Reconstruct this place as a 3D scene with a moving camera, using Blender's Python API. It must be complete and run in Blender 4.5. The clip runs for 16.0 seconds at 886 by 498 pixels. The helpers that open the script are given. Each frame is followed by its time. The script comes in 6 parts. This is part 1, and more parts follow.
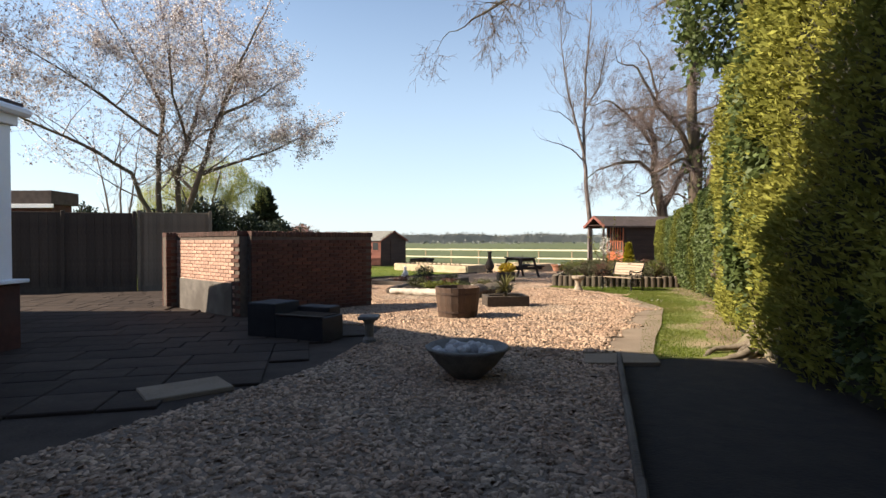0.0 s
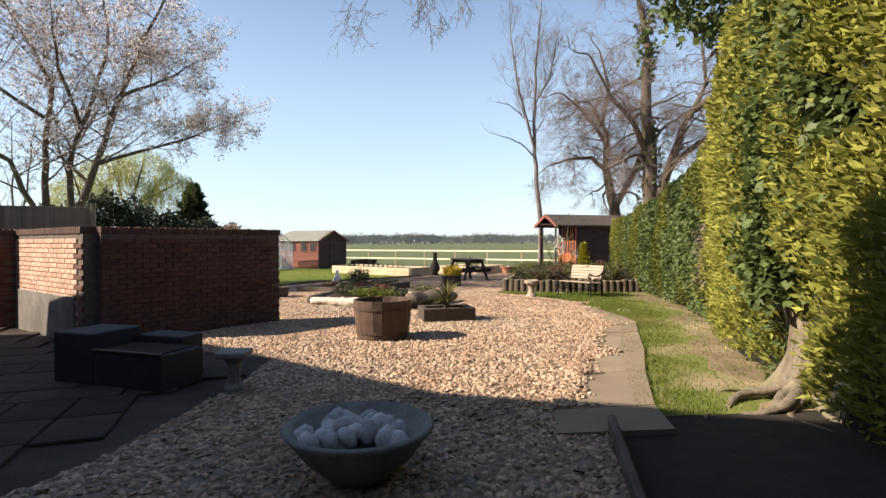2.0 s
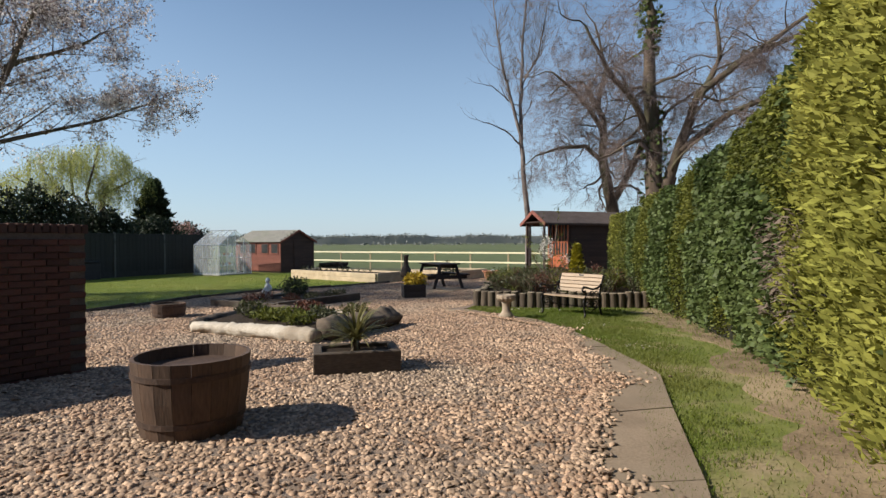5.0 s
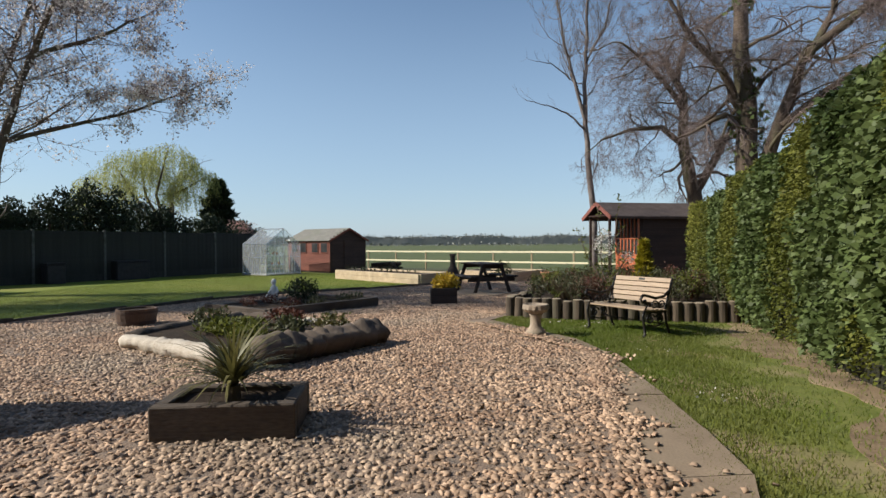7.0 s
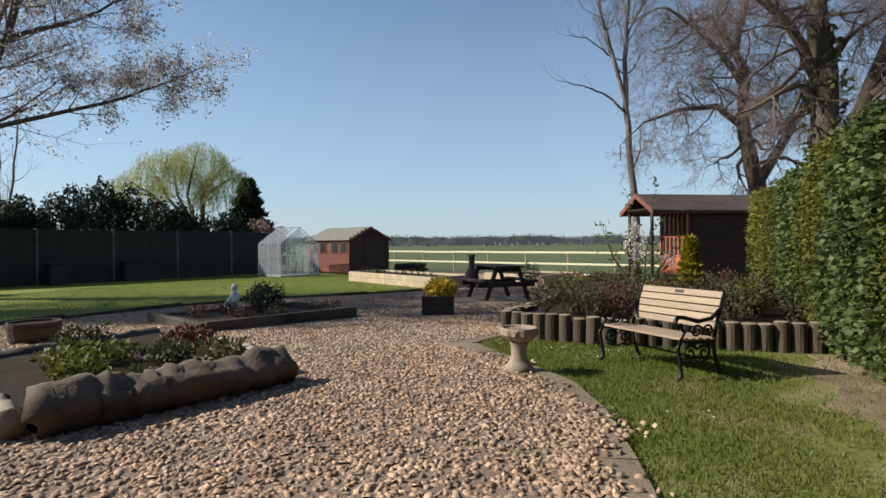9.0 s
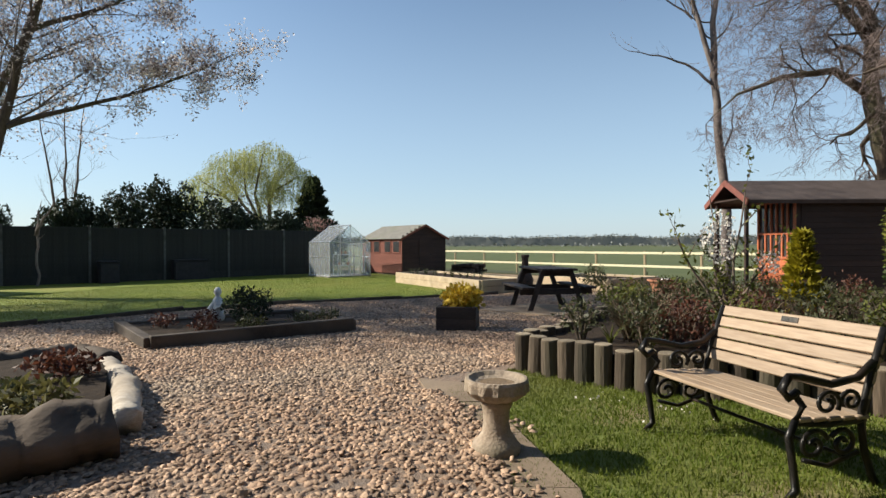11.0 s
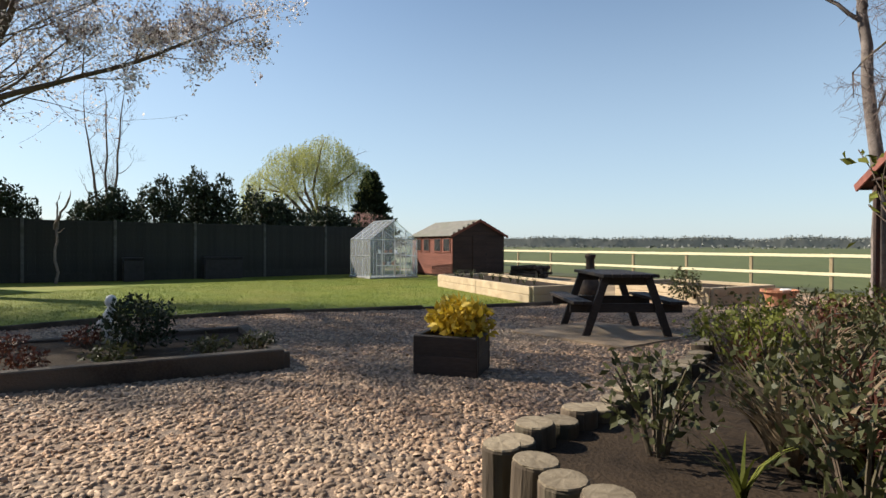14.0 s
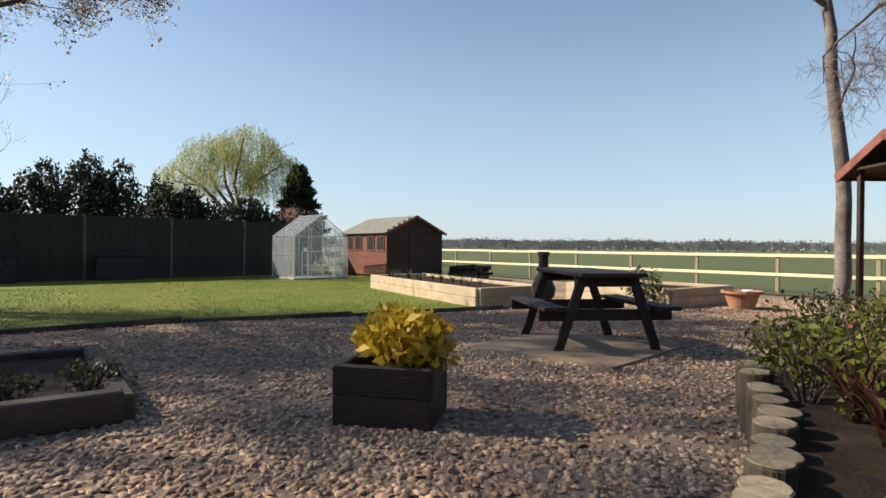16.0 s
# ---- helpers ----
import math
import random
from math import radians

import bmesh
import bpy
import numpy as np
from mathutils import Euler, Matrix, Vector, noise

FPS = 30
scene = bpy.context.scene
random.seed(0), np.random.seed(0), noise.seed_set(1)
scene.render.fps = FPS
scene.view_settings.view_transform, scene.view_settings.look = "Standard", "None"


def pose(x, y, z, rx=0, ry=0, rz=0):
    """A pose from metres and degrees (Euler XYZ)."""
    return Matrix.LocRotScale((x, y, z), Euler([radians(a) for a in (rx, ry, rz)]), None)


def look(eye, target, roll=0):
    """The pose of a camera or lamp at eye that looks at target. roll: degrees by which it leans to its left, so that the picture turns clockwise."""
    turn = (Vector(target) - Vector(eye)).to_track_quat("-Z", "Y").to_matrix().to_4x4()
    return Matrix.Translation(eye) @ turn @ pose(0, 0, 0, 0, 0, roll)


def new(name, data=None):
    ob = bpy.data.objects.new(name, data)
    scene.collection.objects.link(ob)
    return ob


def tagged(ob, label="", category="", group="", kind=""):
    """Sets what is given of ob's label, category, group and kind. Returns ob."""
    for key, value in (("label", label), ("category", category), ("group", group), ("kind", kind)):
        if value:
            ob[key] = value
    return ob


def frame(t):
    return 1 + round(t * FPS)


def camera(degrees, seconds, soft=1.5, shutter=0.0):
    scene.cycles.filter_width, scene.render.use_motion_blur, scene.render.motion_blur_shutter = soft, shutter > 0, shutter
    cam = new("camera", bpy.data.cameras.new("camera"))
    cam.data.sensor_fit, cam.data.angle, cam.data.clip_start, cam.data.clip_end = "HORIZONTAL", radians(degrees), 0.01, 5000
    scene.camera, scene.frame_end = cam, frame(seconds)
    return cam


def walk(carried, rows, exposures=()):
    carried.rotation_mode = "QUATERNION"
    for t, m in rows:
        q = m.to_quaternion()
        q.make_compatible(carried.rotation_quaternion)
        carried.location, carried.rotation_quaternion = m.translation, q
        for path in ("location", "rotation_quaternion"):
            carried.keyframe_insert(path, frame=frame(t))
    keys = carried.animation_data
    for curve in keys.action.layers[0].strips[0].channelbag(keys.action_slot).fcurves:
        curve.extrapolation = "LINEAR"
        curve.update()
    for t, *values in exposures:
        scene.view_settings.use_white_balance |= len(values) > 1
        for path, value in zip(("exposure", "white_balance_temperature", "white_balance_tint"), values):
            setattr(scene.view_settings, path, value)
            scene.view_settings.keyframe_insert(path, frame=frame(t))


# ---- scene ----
cam = camera(78.9, 16.0)
METRES, EYE, TILT, LEAN, TURN = 19.83, 1.25, -0.85, 0.0, 0.0
ROWS = [
    (0.0, 0.0, 0.0, 0.0, 0.0, 0.01, 0.14),
    (0.5, 0.0036, 0.0271, 0.0015, -0.78, -0.01, 0.19),
    (1.0, 0.0063, 0.0573, 0.0011, -2.81, 0.01, 0.13),
    (1.5, 0.0142, 0.0873, -0.0001, -5.21, -0.0, 0.22),
    (2.0, 0.0218, 0.1174, 0.0003, -5.34, 0.07, 0.26),
    (2.5, 0.0305, 0.1456, 0.0021, -6.52, 0.08, 0.25),
    (3.0, 0.0423, 0.1782, 0.0026, -6.86, 0.05, 0.33),
    (3.5, 0.0518, 0.2098, 0.0031, -6.76, 0.05, 0.3),
    (6.0, 0.1229, 0.3609, 0.0017, -3.26, 0.19, 0.38),
    (6.5, 0.14, 0.3917, -0.0005, -0.38, 0.2, 0.39),
    (7.0, 0.1566, 0.426, -0.0011, 2.21, 0.23, 0.34),
    (7.5, 0.1701, 0.4574, -0.0015, 2.79, 0.24, 0.26),
    (8.0, 0.1836, 0.4927, -0.0012, 5.47, 0.24, 0.27),
    (8.5, 0.1948, 0.5211, -0.0002, 6.05, 0.26, 0.2),
    (9.0, 0.2086, 0.5526, -0.0018, 7.37, 0.3, 0.26),
    (11.5, 0.2449, 0.7079, -0.0038, 17.47, 0.31, -0.11),
    (12.0, 0.2467, 0.7411, -0.0052, 18.46, 0.31, -0.2),
    (12.5, 0.2478, 0.7702, -0.0038, 18.57, 0.33, -0.24),
    (13.0, 0.2462, 0.8017, -0.0041, 22.76, 0.38, -0.4),
    (13.5, 0.2429, 0.8312, -0.0053, 24.11, 0.35, -0.48),
    (14.0, 0.2396, 0.86, -0.0062, 24.11, 0.37, -0.51),
    (14.5, 0.2353, 0.8809, -0.0071, 24.47, 0.46, -0.54),
    (15.0, 0.2242, 0.9033, -0.0079, 24.08, 0.45, -0.73),
    (15.5, 0.2137, 0.9241, -0.0099, 22.71, 0.48, -0.78),
    (16.0, 0.201, 0.9435, -0.0112, 16.99, 0.57, -0.77),
]
EXPOSURES = [(0.0, 1.19, 6950, 11), (1.5, 1.2, 6950, 11), (2.5, 1.13, 6850, 11), (3.5, 0.86, 6650, 10), (6.0, 0.5, 6250, 7), (9.0, 0.46, 6250, 7), (11.5, 0.74, 6600, 6), (12.5, 0.78, 6700, 7), (16.0, 0.74, 6750, 8)]
walk(cam, [(t, pose(0, 0, EYE, TILT, LEAN, TURN) @ pose(METRES * x, METRES * y, METRES * z, 90 + pitch, roll, yaw)) for t, x, y, z, yaw, pitch, roll in ROWS], EXPOSURES)

# ---- light ----
SUN_TO = Vector((-0.985, -0.125, 0.0)).normalized()
SUN_ELEV = radians(34)
world = bpy.data.worlds.new("sky")
scene.world = world
world.use_nodes = True
wn = world.node_tree.nodes
sky = wn.new("ShaderNodeTexSky")
sky.sky_type, sky.sun_disc = "NISHITA", False
sky.sun_elevation = SUN_ELEV
sky.sun_rotation = math.atan2(SUN_TO.x, SUN_TO.y)
sky.air_density, sky.dust_density, sky.ozone_density = 1.0, 0.4, 2.2
wn["Background"].inputs[1].default_value = 0.09
# pale spring haze that thickens towards the horizon
sky_way = wn.new("ShaderNodeTexCoord")
sky_axes = wn.new("ShaderNodeSeparateXYZ")
haze_fall = wn.new("ShaderNodeMapRange")
haze_fall.interpolation_type = "SMOOTHSTEP"
for slot, value in ((1, -0.02), (2, 0.58), (3, 0.64), (4, 0.0)):
    haze_fall.inputs[slot].default_value = value
haze = wn.new("ShaderNodeMix")
haze.data_type = "RGBA"
haze.inputs[7].default_value = (3.7, 4.8, 6.1, 1)
sky_links = world.node_tree.links
sky_links.new(sky_way.outputs["Generated"], sky_axes.inputs[0])
sky_links.new(sky_axes.outputs[2], haze_fall.inputs[0])
sky_links.new(haze_fall.outputs[0], haze.inputs[0])
sky_links.new(sky.outputs[0], haze.inputs[6])
sky_links.new(haze.outputs[2], wn["Background"].inputs[0])
sun = new("sun", bpy.data.lights.new("sun", "SUN"))
sun.data.energy, sun.data.angle, sun.data.color = 5.0, radians(0.53), (1.0, 0.92, 0.8)
sun_way = Vector((SUN_TO.x * math.cos(SUN_ELEV), SUN_TO.y * math.cos(SUN_ELEV), math.sin(SUN_ELEV)))
sun.matrix_world = look(sun_way * 60, (0, 0, 0))


# ---- materials ----
def mat(name, a, b, scale=8.0, rough=0.8, metal=0.0, bump=0.3, fine=60.0, c=None, stretch=(1, 1, 1), rnd=0.0, island=0.0, trans=0.0, spec=0.4, coat=0.0):
    """Two-scale noise colour between a and b, stains of c, fine relief; rnd varies objects, island varies pieces."""
    m = bpy.data.materials.new(name)
    m.use_nodes = True
    nt = m.node_tree
    N, L = nt.nodes, nt.links
    bs = N["Principled BSDF"]
    tc = N.new("ShaderNodeTexCoord")
    mp = N.new("ShaderNodeMapping")
    mp.inputs["Scale"].default_value = stretch
    L.new(tc.outputs["Object"], mp.inputs[0])
    n1 = N.new("ShaderNodeTexNoise")
    n1.inputs["Scale"].default_value, n1.inputs["Detail"].default_value = scale, 6
    n2 = N.new("ShaderNodeTexNoise")
    n2.inputs["Scale"].default_value, n2.inputs["Detail"].default_value = fine, 4
    L.new(mp.outputs[0], n1.inputs[0])
    L.new(mp.outputs[0], n2.inputs[0])
    add = N.new("ShaderNodeMix")
    add.inputs[0].default_value = 0.45
    L.new(n1.outputs[0], add.inputs[2])
    L.new(n2.outputs[0], add.inputs[3])
    ramp = N.new("ShaderNodeValToRGB")
    ramp.color_ramp.elements[0].position, ramp.color_ramp.elements[1].position = 0.34, 0.66
    ramp.color_ramp.elements[0].color, ramp.color_ramp.elements[1].color = (*a, 1), (*b, 1)
    L.new(add.outputs[0], ramp.inputs[0])
    col = ramp.outputs[0]
    if c:
        n3 = N.new("ShaderNodeTexNoise")
        n3.inputs["Scale"].default_value, n3.inputs["Detail"].default_value = scale * 0.23, 5
        L.new(mp.outputs[0], n3.inputs[0])
        r3 = N.new("ShaderNodeValToRGB")
        r3.color_ramp.elements[0].position, r3.color_ramp.elements[1].position = 0.48, 0.66
        L.new(n3.outputs[0], r3.inputs[0])
        mx = N.new("ShaderNodeMix")
        mx.data_type = "RGBA"
        L.new(r3.outputs[0], mx.inputs[0])
        L.new(col, mx.inputs[6])
        mx.inputs[7].default_value = (*c, 1)
        col = mx.outputs[2]
    if rnd or island:
        info = N.new("ShaderNodeObjectInfo" if rnd else "ShaderNodeNewGeometry")
        hs = N.new("ShaderNodeHueSaturation")
        mr = N.new("ShaderNodeMapRange")
        k = rnd or island
        mr.inputs[3].default_value, mr.inputs[4].default_value = 1 - k, 1 + k
        L.new(info.outputs["Random" if rnd else "Random Per Island"], mr.inputs[0])
        L.new(mr.outputs[0], hs.inputs["Value"])
        L.new(col, hs.inputs["Color"])
        col = hs.outputs[0]
    L.new(col, bs.inputs["Base Color"])
    bs.inputs["Roughness"].default_value, bs.inputs["Metallic"].default_value = rough, metal
    bs.inputs["Specular IOR Level"].default_value = spec
    bs.inputs["Coat Weight"].default_value = coat
    if trans:
        tr = N.new("ShaderNodeBsdfTranslucent")
        L.new(col, tr.inputs[0])
        ms = N.new("ShaderNodeMixShader")
        ms.inputs[0].default_value = trans
        L.new(bs.outputs[0], ms.inputs[1])
        L.new(tr.outputs[0], ms.inputs[2])
        L.new(ms.outputs[0], N["Material Output"].inputs[0])
    if bump:
        bp = N.new("ShaderNodeBump")
        bp.inputs["Strength"].default_value, bp.inputs["Distance"].default_value = bump, 0.02
        L.new(add.outputs[0], bp.inputs["Height"])
        L.new(bp.outputs[0], bs.inputs["Normal"])
    return m


def glass(name, tint=(0.9, 0.95, 0.95), haze=0.25):
    """Clear pane with a milky, dusty film."""
    m = bpy.data.materials.new(name)
    m.use_nodes = True
    N, L = m.node_tree.nodes, m.node_tree.links
    bs = N["Principled BSDF"]
    nz = N.new("ShaderNodeTexNoise")
    nz.inputs["Scale"].default_value = 3.0
    bs.inputs["Base Color"].default_value, bs.inputs["Roughness"].default_value = (*tint, 1), 0.08
    tp = N.new("ShaderNodeBsdfTransparent")
    tp.inputs[0].default_value = (*tint, 1)
    mr = N.new("ShaderNodeMapRange")
    mr.inputs[3].default_value, mr.inputs[4].default_value = haze * 0.4, haze * 1.6
    L.new(nz.outputs[0], mr.inputs[0])
    ms = N.new("ShaderNodeMixShader")
    L.new(mr.outputs[0], ms.inputs[0])
    L.new(tp.outputs[0], ms.inputs[1])
    L.new(bs.outputs[0], ms.inputs[2])
    L.new(ms.outputs[0], N["Material Output"].inputs[0])
    return m


M_FIELD = mat("field_crop", (0.058, 0.072, 0.018), (0.092, 0.105, 0.03), 0.05, 0.9, bump=0.4, fine=1.2, c=(0.08, 0.09, 0.032), stretch=(1, 0.25, 1))
M_FARSOIL = mat("verge_scrub", (0.04, 0.048, 0.02), (0.088, 0.088, 0.04), 0.6, 0.95, fine=8)
M_LAWN = mat("lawn_turf", (0.096, 0.132, 0.0064), (0.172, 0.2, 0.0128), 1.3, 0.85, bump=0.7, fine=70, c=(0.184, 0.184, 0.024))
M_BLADE = mat("grass_blade", (0.0704, 0.106, 0.0064), (0.132, 0.164, 0.0144), 1.2, 0.6, bump=0, fine=20, island=0.25, trans=0.3, c=(0.144, 0.148, 0.028))
M_SOIL = mat("bare_soil", (0.108, 0.0702, 0.041), (0.259, 0.184, 0.108), 3.0, 0.95, bump=0.8, fine=45, c=(0.324, 0.238, 0.14))
M_DARKSOIL = mat("bed_soil", (0.016, 0.011, 0.008), (0.05, 0.034, 0.022), 6.0, 0.95, bump=1.0, fine=50, spec=0.15)
M_GRAVEL = mat("gravel_bed", (0.127, 0.0862, 0.0598), (0.31, 0.218, 0.155), 30.0, 0.9, bump=1.0, fine=90, c=(0.172, 0.132, 0.103))
M_STONE = mat("gravel_stone", (0.25, 0.152, 0.097), (0.455, 0.315, 0.212), 2.0, 0.75, bump=0.25, fine=40, island=0.5, c=(0.335, 0.25, 0.178), spec=0.3)
M_PATH = mat("concrete_path", (0.16, 0.112, 0.0736), (0.28, 0.208, 0.142), 2.2, 0.9, bump=0.35, fine=60, c=(0.2, 0.152, 0.104), rnd=0.1)
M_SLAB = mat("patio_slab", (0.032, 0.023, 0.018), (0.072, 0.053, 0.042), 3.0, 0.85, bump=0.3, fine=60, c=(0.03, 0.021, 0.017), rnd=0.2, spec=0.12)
# Bed soil taken darker again to deepen the house shade on the litter.
M_LITTERSHADE = mat("shade_darkened_litter", (0.011, 0.008, 0.006), (0.032, 0.022, 0.015), 6.0, 0.95, bump=1.0, fine=50)
# Red brick base lowered to suit the garden wall's face in shade.
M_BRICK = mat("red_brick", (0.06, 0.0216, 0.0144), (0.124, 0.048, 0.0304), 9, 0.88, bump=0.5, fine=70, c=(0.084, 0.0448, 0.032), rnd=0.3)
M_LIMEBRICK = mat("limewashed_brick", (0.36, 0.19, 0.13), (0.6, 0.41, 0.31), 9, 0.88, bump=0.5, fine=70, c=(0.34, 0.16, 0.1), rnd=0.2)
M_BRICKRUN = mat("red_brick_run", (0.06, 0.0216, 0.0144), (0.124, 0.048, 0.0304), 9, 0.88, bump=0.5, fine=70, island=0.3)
M_MORTAR = mat("mortar", (0.07, 0.052, 0.04), (0.14, 0.108, 0.085), 14, 0.95, bump=0.5)
# Grey darkened to paint the house shadow on the wall's foot.
M_FOOTSHADOW = mat("foot_shadow_grey", (0.1, 0.085, 0.072), (0.19, 0.165, 0.142), 5, 0.9, c=(0.09, 0.075, 0.062))
M_SLEEPER = mat("dark_sleeper", (0.032, 0.0224, 0.016), (0.1, 0.0736, 0.0528), 4, 0.85, bump=0.8, fine=60, stretch=(0.25, 1, 1), rnd=0.2, c=(0.128, 0.1, 0.076))
M_NEWWOOD = mat("pale_sawn_timber", (0.40, 0.29, 0.18), (0.62, 0.49, 0.33), 5, 0.8, bump=0.4, fine=60, stretch=(0.12, 1, 1), rnd=0.12, c=(0.42, 0.33, 0.22))
M_RAIL = mat("pale_rail_timber", (0.62, 0.56, 0.36), (0.82, 0.76, 0.52), 5, 0.75, bump=0.2, fine=50, stretch=(0.1, 1, 1))
M_POSTWOOD = mat("weathered_post", (0.224, 0.168, 0.096), (0.368, 0.296, 0.184), 6, 0.85, bump=0.4, stretch=(1, 1, 0.15))
M_LOG = mat("round_log_bark", (0.042, 0.03, 0.021), (0.114, 0.084, 0.057), 7, 0.9, bump=0.8, fine=50, stretch=(1, 1, 0.12), rnd=0.3, c=(0.045, 0.042, 0.027))
M_LOGEND = mat("log_end_grain", (0.152, 0.116, 0.076), (0.288, 0.232, 0.16), 22, 0.9, bump=0.5, rnd=0.25)
M_PICNIC = mat("dark_stained_timber", (0.0176, 0.012, 0.0096), (0.048, 0.0336, 0.028), 5, 0.7, bump=0.35, fine=60, stretch=(0.2, 1, 1), rnd=0.2)
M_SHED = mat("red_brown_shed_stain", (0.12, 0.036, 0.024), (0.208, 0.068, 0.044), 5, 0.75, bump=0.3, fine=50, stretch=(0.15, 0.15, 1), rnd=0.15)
M_FELT = mat("mineral_roof_felt", (0.136, 0.128, 0.112), (0.232, 0.216, 0.188), 4, 0.95, bump=0.3, fine=120, c=(0.16, 0.16, 0.12))
M_FELTDARK = mat("dark_roof_felt", (0.056, 0.04, 0.036), (0.104, 0.08, 0.072), 4, 0.95, bump=0.3, fine=120)
M_ORANGE = mat("orange_wood_stain", (0.36, 0.092, 0.036), (0.496, 0.152, 0.064), 5, 0.6, bump=0.25, fine=50, stretch=(1, 1, 0.15), rnd=0.1)
M_REDTRIM = mat("red_barge_board", (0.15, 0.05, 0.038), (0.25, 0.088, 0.062), 6, 0.6, bump=0.2)
# Summerhouse cladding; on the shed it paints the gable's shade.
M_DARKWOOD_SHADE = mat("dark_cladding_and_gable_shade", (0.024, 0.013, 0.0096), (0.0528, 0.0288, 0.0216), 5, 0.75, bump=0.3, fine=50, stretch=(0.15, 1, 1), rnd=0.15)
M_GREENPANEL = mat("dark_fence_panel", (0.016, 0.0176, 0.016), (0.0336, 0.0352, 0.032), 4, 0.85, bump=0.3, fine=60, stretch=(1, 1, 0.2), rnd=0.12)
M_PALEPANEL = mat("pale_fence_panel", (0.12, 0.095, 0.07), (0.2, 0.165, 0.125), 4, 0.9, bump=0.4, fine=60, stretch=(1, 1, 0.2), rnd=0.15)
M_BROWNPANEL = mat("brown_fence_panel", (0.035, 0.026, 0.02), (0.075, 0.057, 0.043), 4, 0.9, bump=0.4, fine=60, stretch=(1, 1, 0.2), rnd=0.12)
# Darker copy of the post concrete, for the fence side in shade.
M_SHADEPOST = mat("shaded_concrete_post", (0.06, 0.062, 0.06), (0.11, 0.112, 0.105), 8, 0.9, bump=0.3, c=(0.05, 0.055, 0.045))
M_CONC = mat("concrete_post", (0.224, 0.216, 0.2), (0.336, 0.328, 0.304), 8, 0.9, bump=0.3)
M_BARREL = mat("oak_barrel_stave", (0.048, 0.0272, 0.0176), (0.112, 0.0664, 0.0424), 5, 0.7, bump=0.4, fine=60, stretch=(1, 1, 0.15), rnd=0.2)
M_HOOP = mat("rusty_hoop", (0.04, 0.024, 0.0176), (0.088, 0.052, 0.036), 14, 0.7, 0.2)
M_IRON = mat("black_cast_iron", (0.0096, 0.0096, 0.0096), (0.032, 0.028, 0.024), 20, 0.4, 0.5, bump=0.2, c=(0.048, 0.032, 0.0224))
M_BENCH = mat("varnished_bench_slat", (0.238, 0.158, 0.0968), (0.405, 0.299, 0.202), 5, 0.55, bump=0.3, fine=60, stretch=(0.12, 1, 1), rnd=0.12, c=(0.299, 0.238, 0.176))
M_CAST = mat("cast_stone", (0.216, 0.16, 0.112), (0.4, 0.32, 0.24), 9, 0.9, bump=0.8, fine=60, c=(0.176, 0.144, 0.096))
M_PALE = mat("pale_statue_stone", (0.6, 0.58, 0.53), (0.75, 0.73, 0.68), 9, 0.8, bump=0.3)
M_TERRA = mat("terracotta", (0.32, 0.128, 0.068), (0.448, 0.208, 0.12), 9, 0.85, bump=0.3, c=(0.4, 0.264, 0.192))
M_ALU = mat("aluminium_frame", (0.55, 0.56, 0.57), (0.72, 0.73, 0.74), 9, 0.35, 0.8, bump=0.05)
M_GLASS = glass("greenhouse_glass", (0.93, 0.95, 0.96), 0.1)
# Opaque pane colour paints the dark interior behind the glass.
M_WINDOW = mat("dark_window_pane", (0.02, 0.022, 0.024), (0.06, 0.06, 0.06), 3, 0.12, bump=0.0, spec=0.6)
M_WHITE = mat("white_paint", (0.74, 0.75, 0.77), (0.82, 0.83, 0.84), 5, 0.5, bump=0.05)
M_BLACKPLASTIC = mat("black_planter_wood", (0.0096, 0.0096, 0.012), (0.028, 0.0264, 0.0288), 6, 0.7, bump=0.3)
M_COBBLE = mat("grey_cobble", (0.288, 0.28, 0.28), (0.496, 0.48, 0.464), 11, 0.7, bump=0.3, rnd=0.25)
M_ZINC = mat("weathered_bowl", (0.112, 0.104, 0.092), (0.208, 0.192, 0.168), 9, 0.8, bump=0.3)
M_BARK = mat("tree_bark", (0.052, 0.036, 0.0256), (0.136, 0.1, 0.072), 6, 0.92, bump=0.9, fine=40, stretch=(1, 1, 0.2), c=(0.096, 0.088, 0.048))
M_TWIG = mat("fine_twig", (0.104, 0.076, 0.056), (0.192, 0.144, 0.112), 5, 0.85, bump=0.2)
M_OLDTWIG = mat("mauve_old_twig", (0.12, 0.088, 0.078), (0.21, 0.16, 0.145), 5, 0.85, bump=0.2)
M_BIRCH = mat("pale_birch_bark", (0.1, 0.08, 0.072), (0.24, 0.2, 0.18), 5, 0.85, bump=0.5, fine=30, c=(0.075, 0.056, 0.048))
M_ROOFTILE = mat("roof_tile", (0.096, 0.048, 0.036), (0.176, 0.088, 0.064), 6, 0.9)
M_ASH = mat("blackened_clay", (0.024, 0.0176, 0.0144), (0.068, 0.044, 0.032), 9, 0.8, bump=0.4)


def leaf_mat(name, a, b, rough=0.5, trans=0.3, island=0.35, spec=0.4):
    return mat(name, a, b, 1.1, rough, bump=0, fine=9, island=island, trans=trans, spec=spec)


L_CONIFER = leaf_mat("golden_conifer_frond", (0.19, 0.198, 0.036), (0.375, 0.355, 0.082), 0.8, 0.38, 0.35, 0.2)
L_LAUREL = leaf_mat("glossy_hedge_leaf", (0.058, 0.072, 0.011), (0.165, 0.168, 0.03), 0.6, 0.3, 0.35, 0.25)
L_IVY = leaf_mat("ivy_leaf", (0.052, 0.08, 0.021), (0.135, 0.165, 0.056), 0.55, 0.3, 0.35, 0.25)
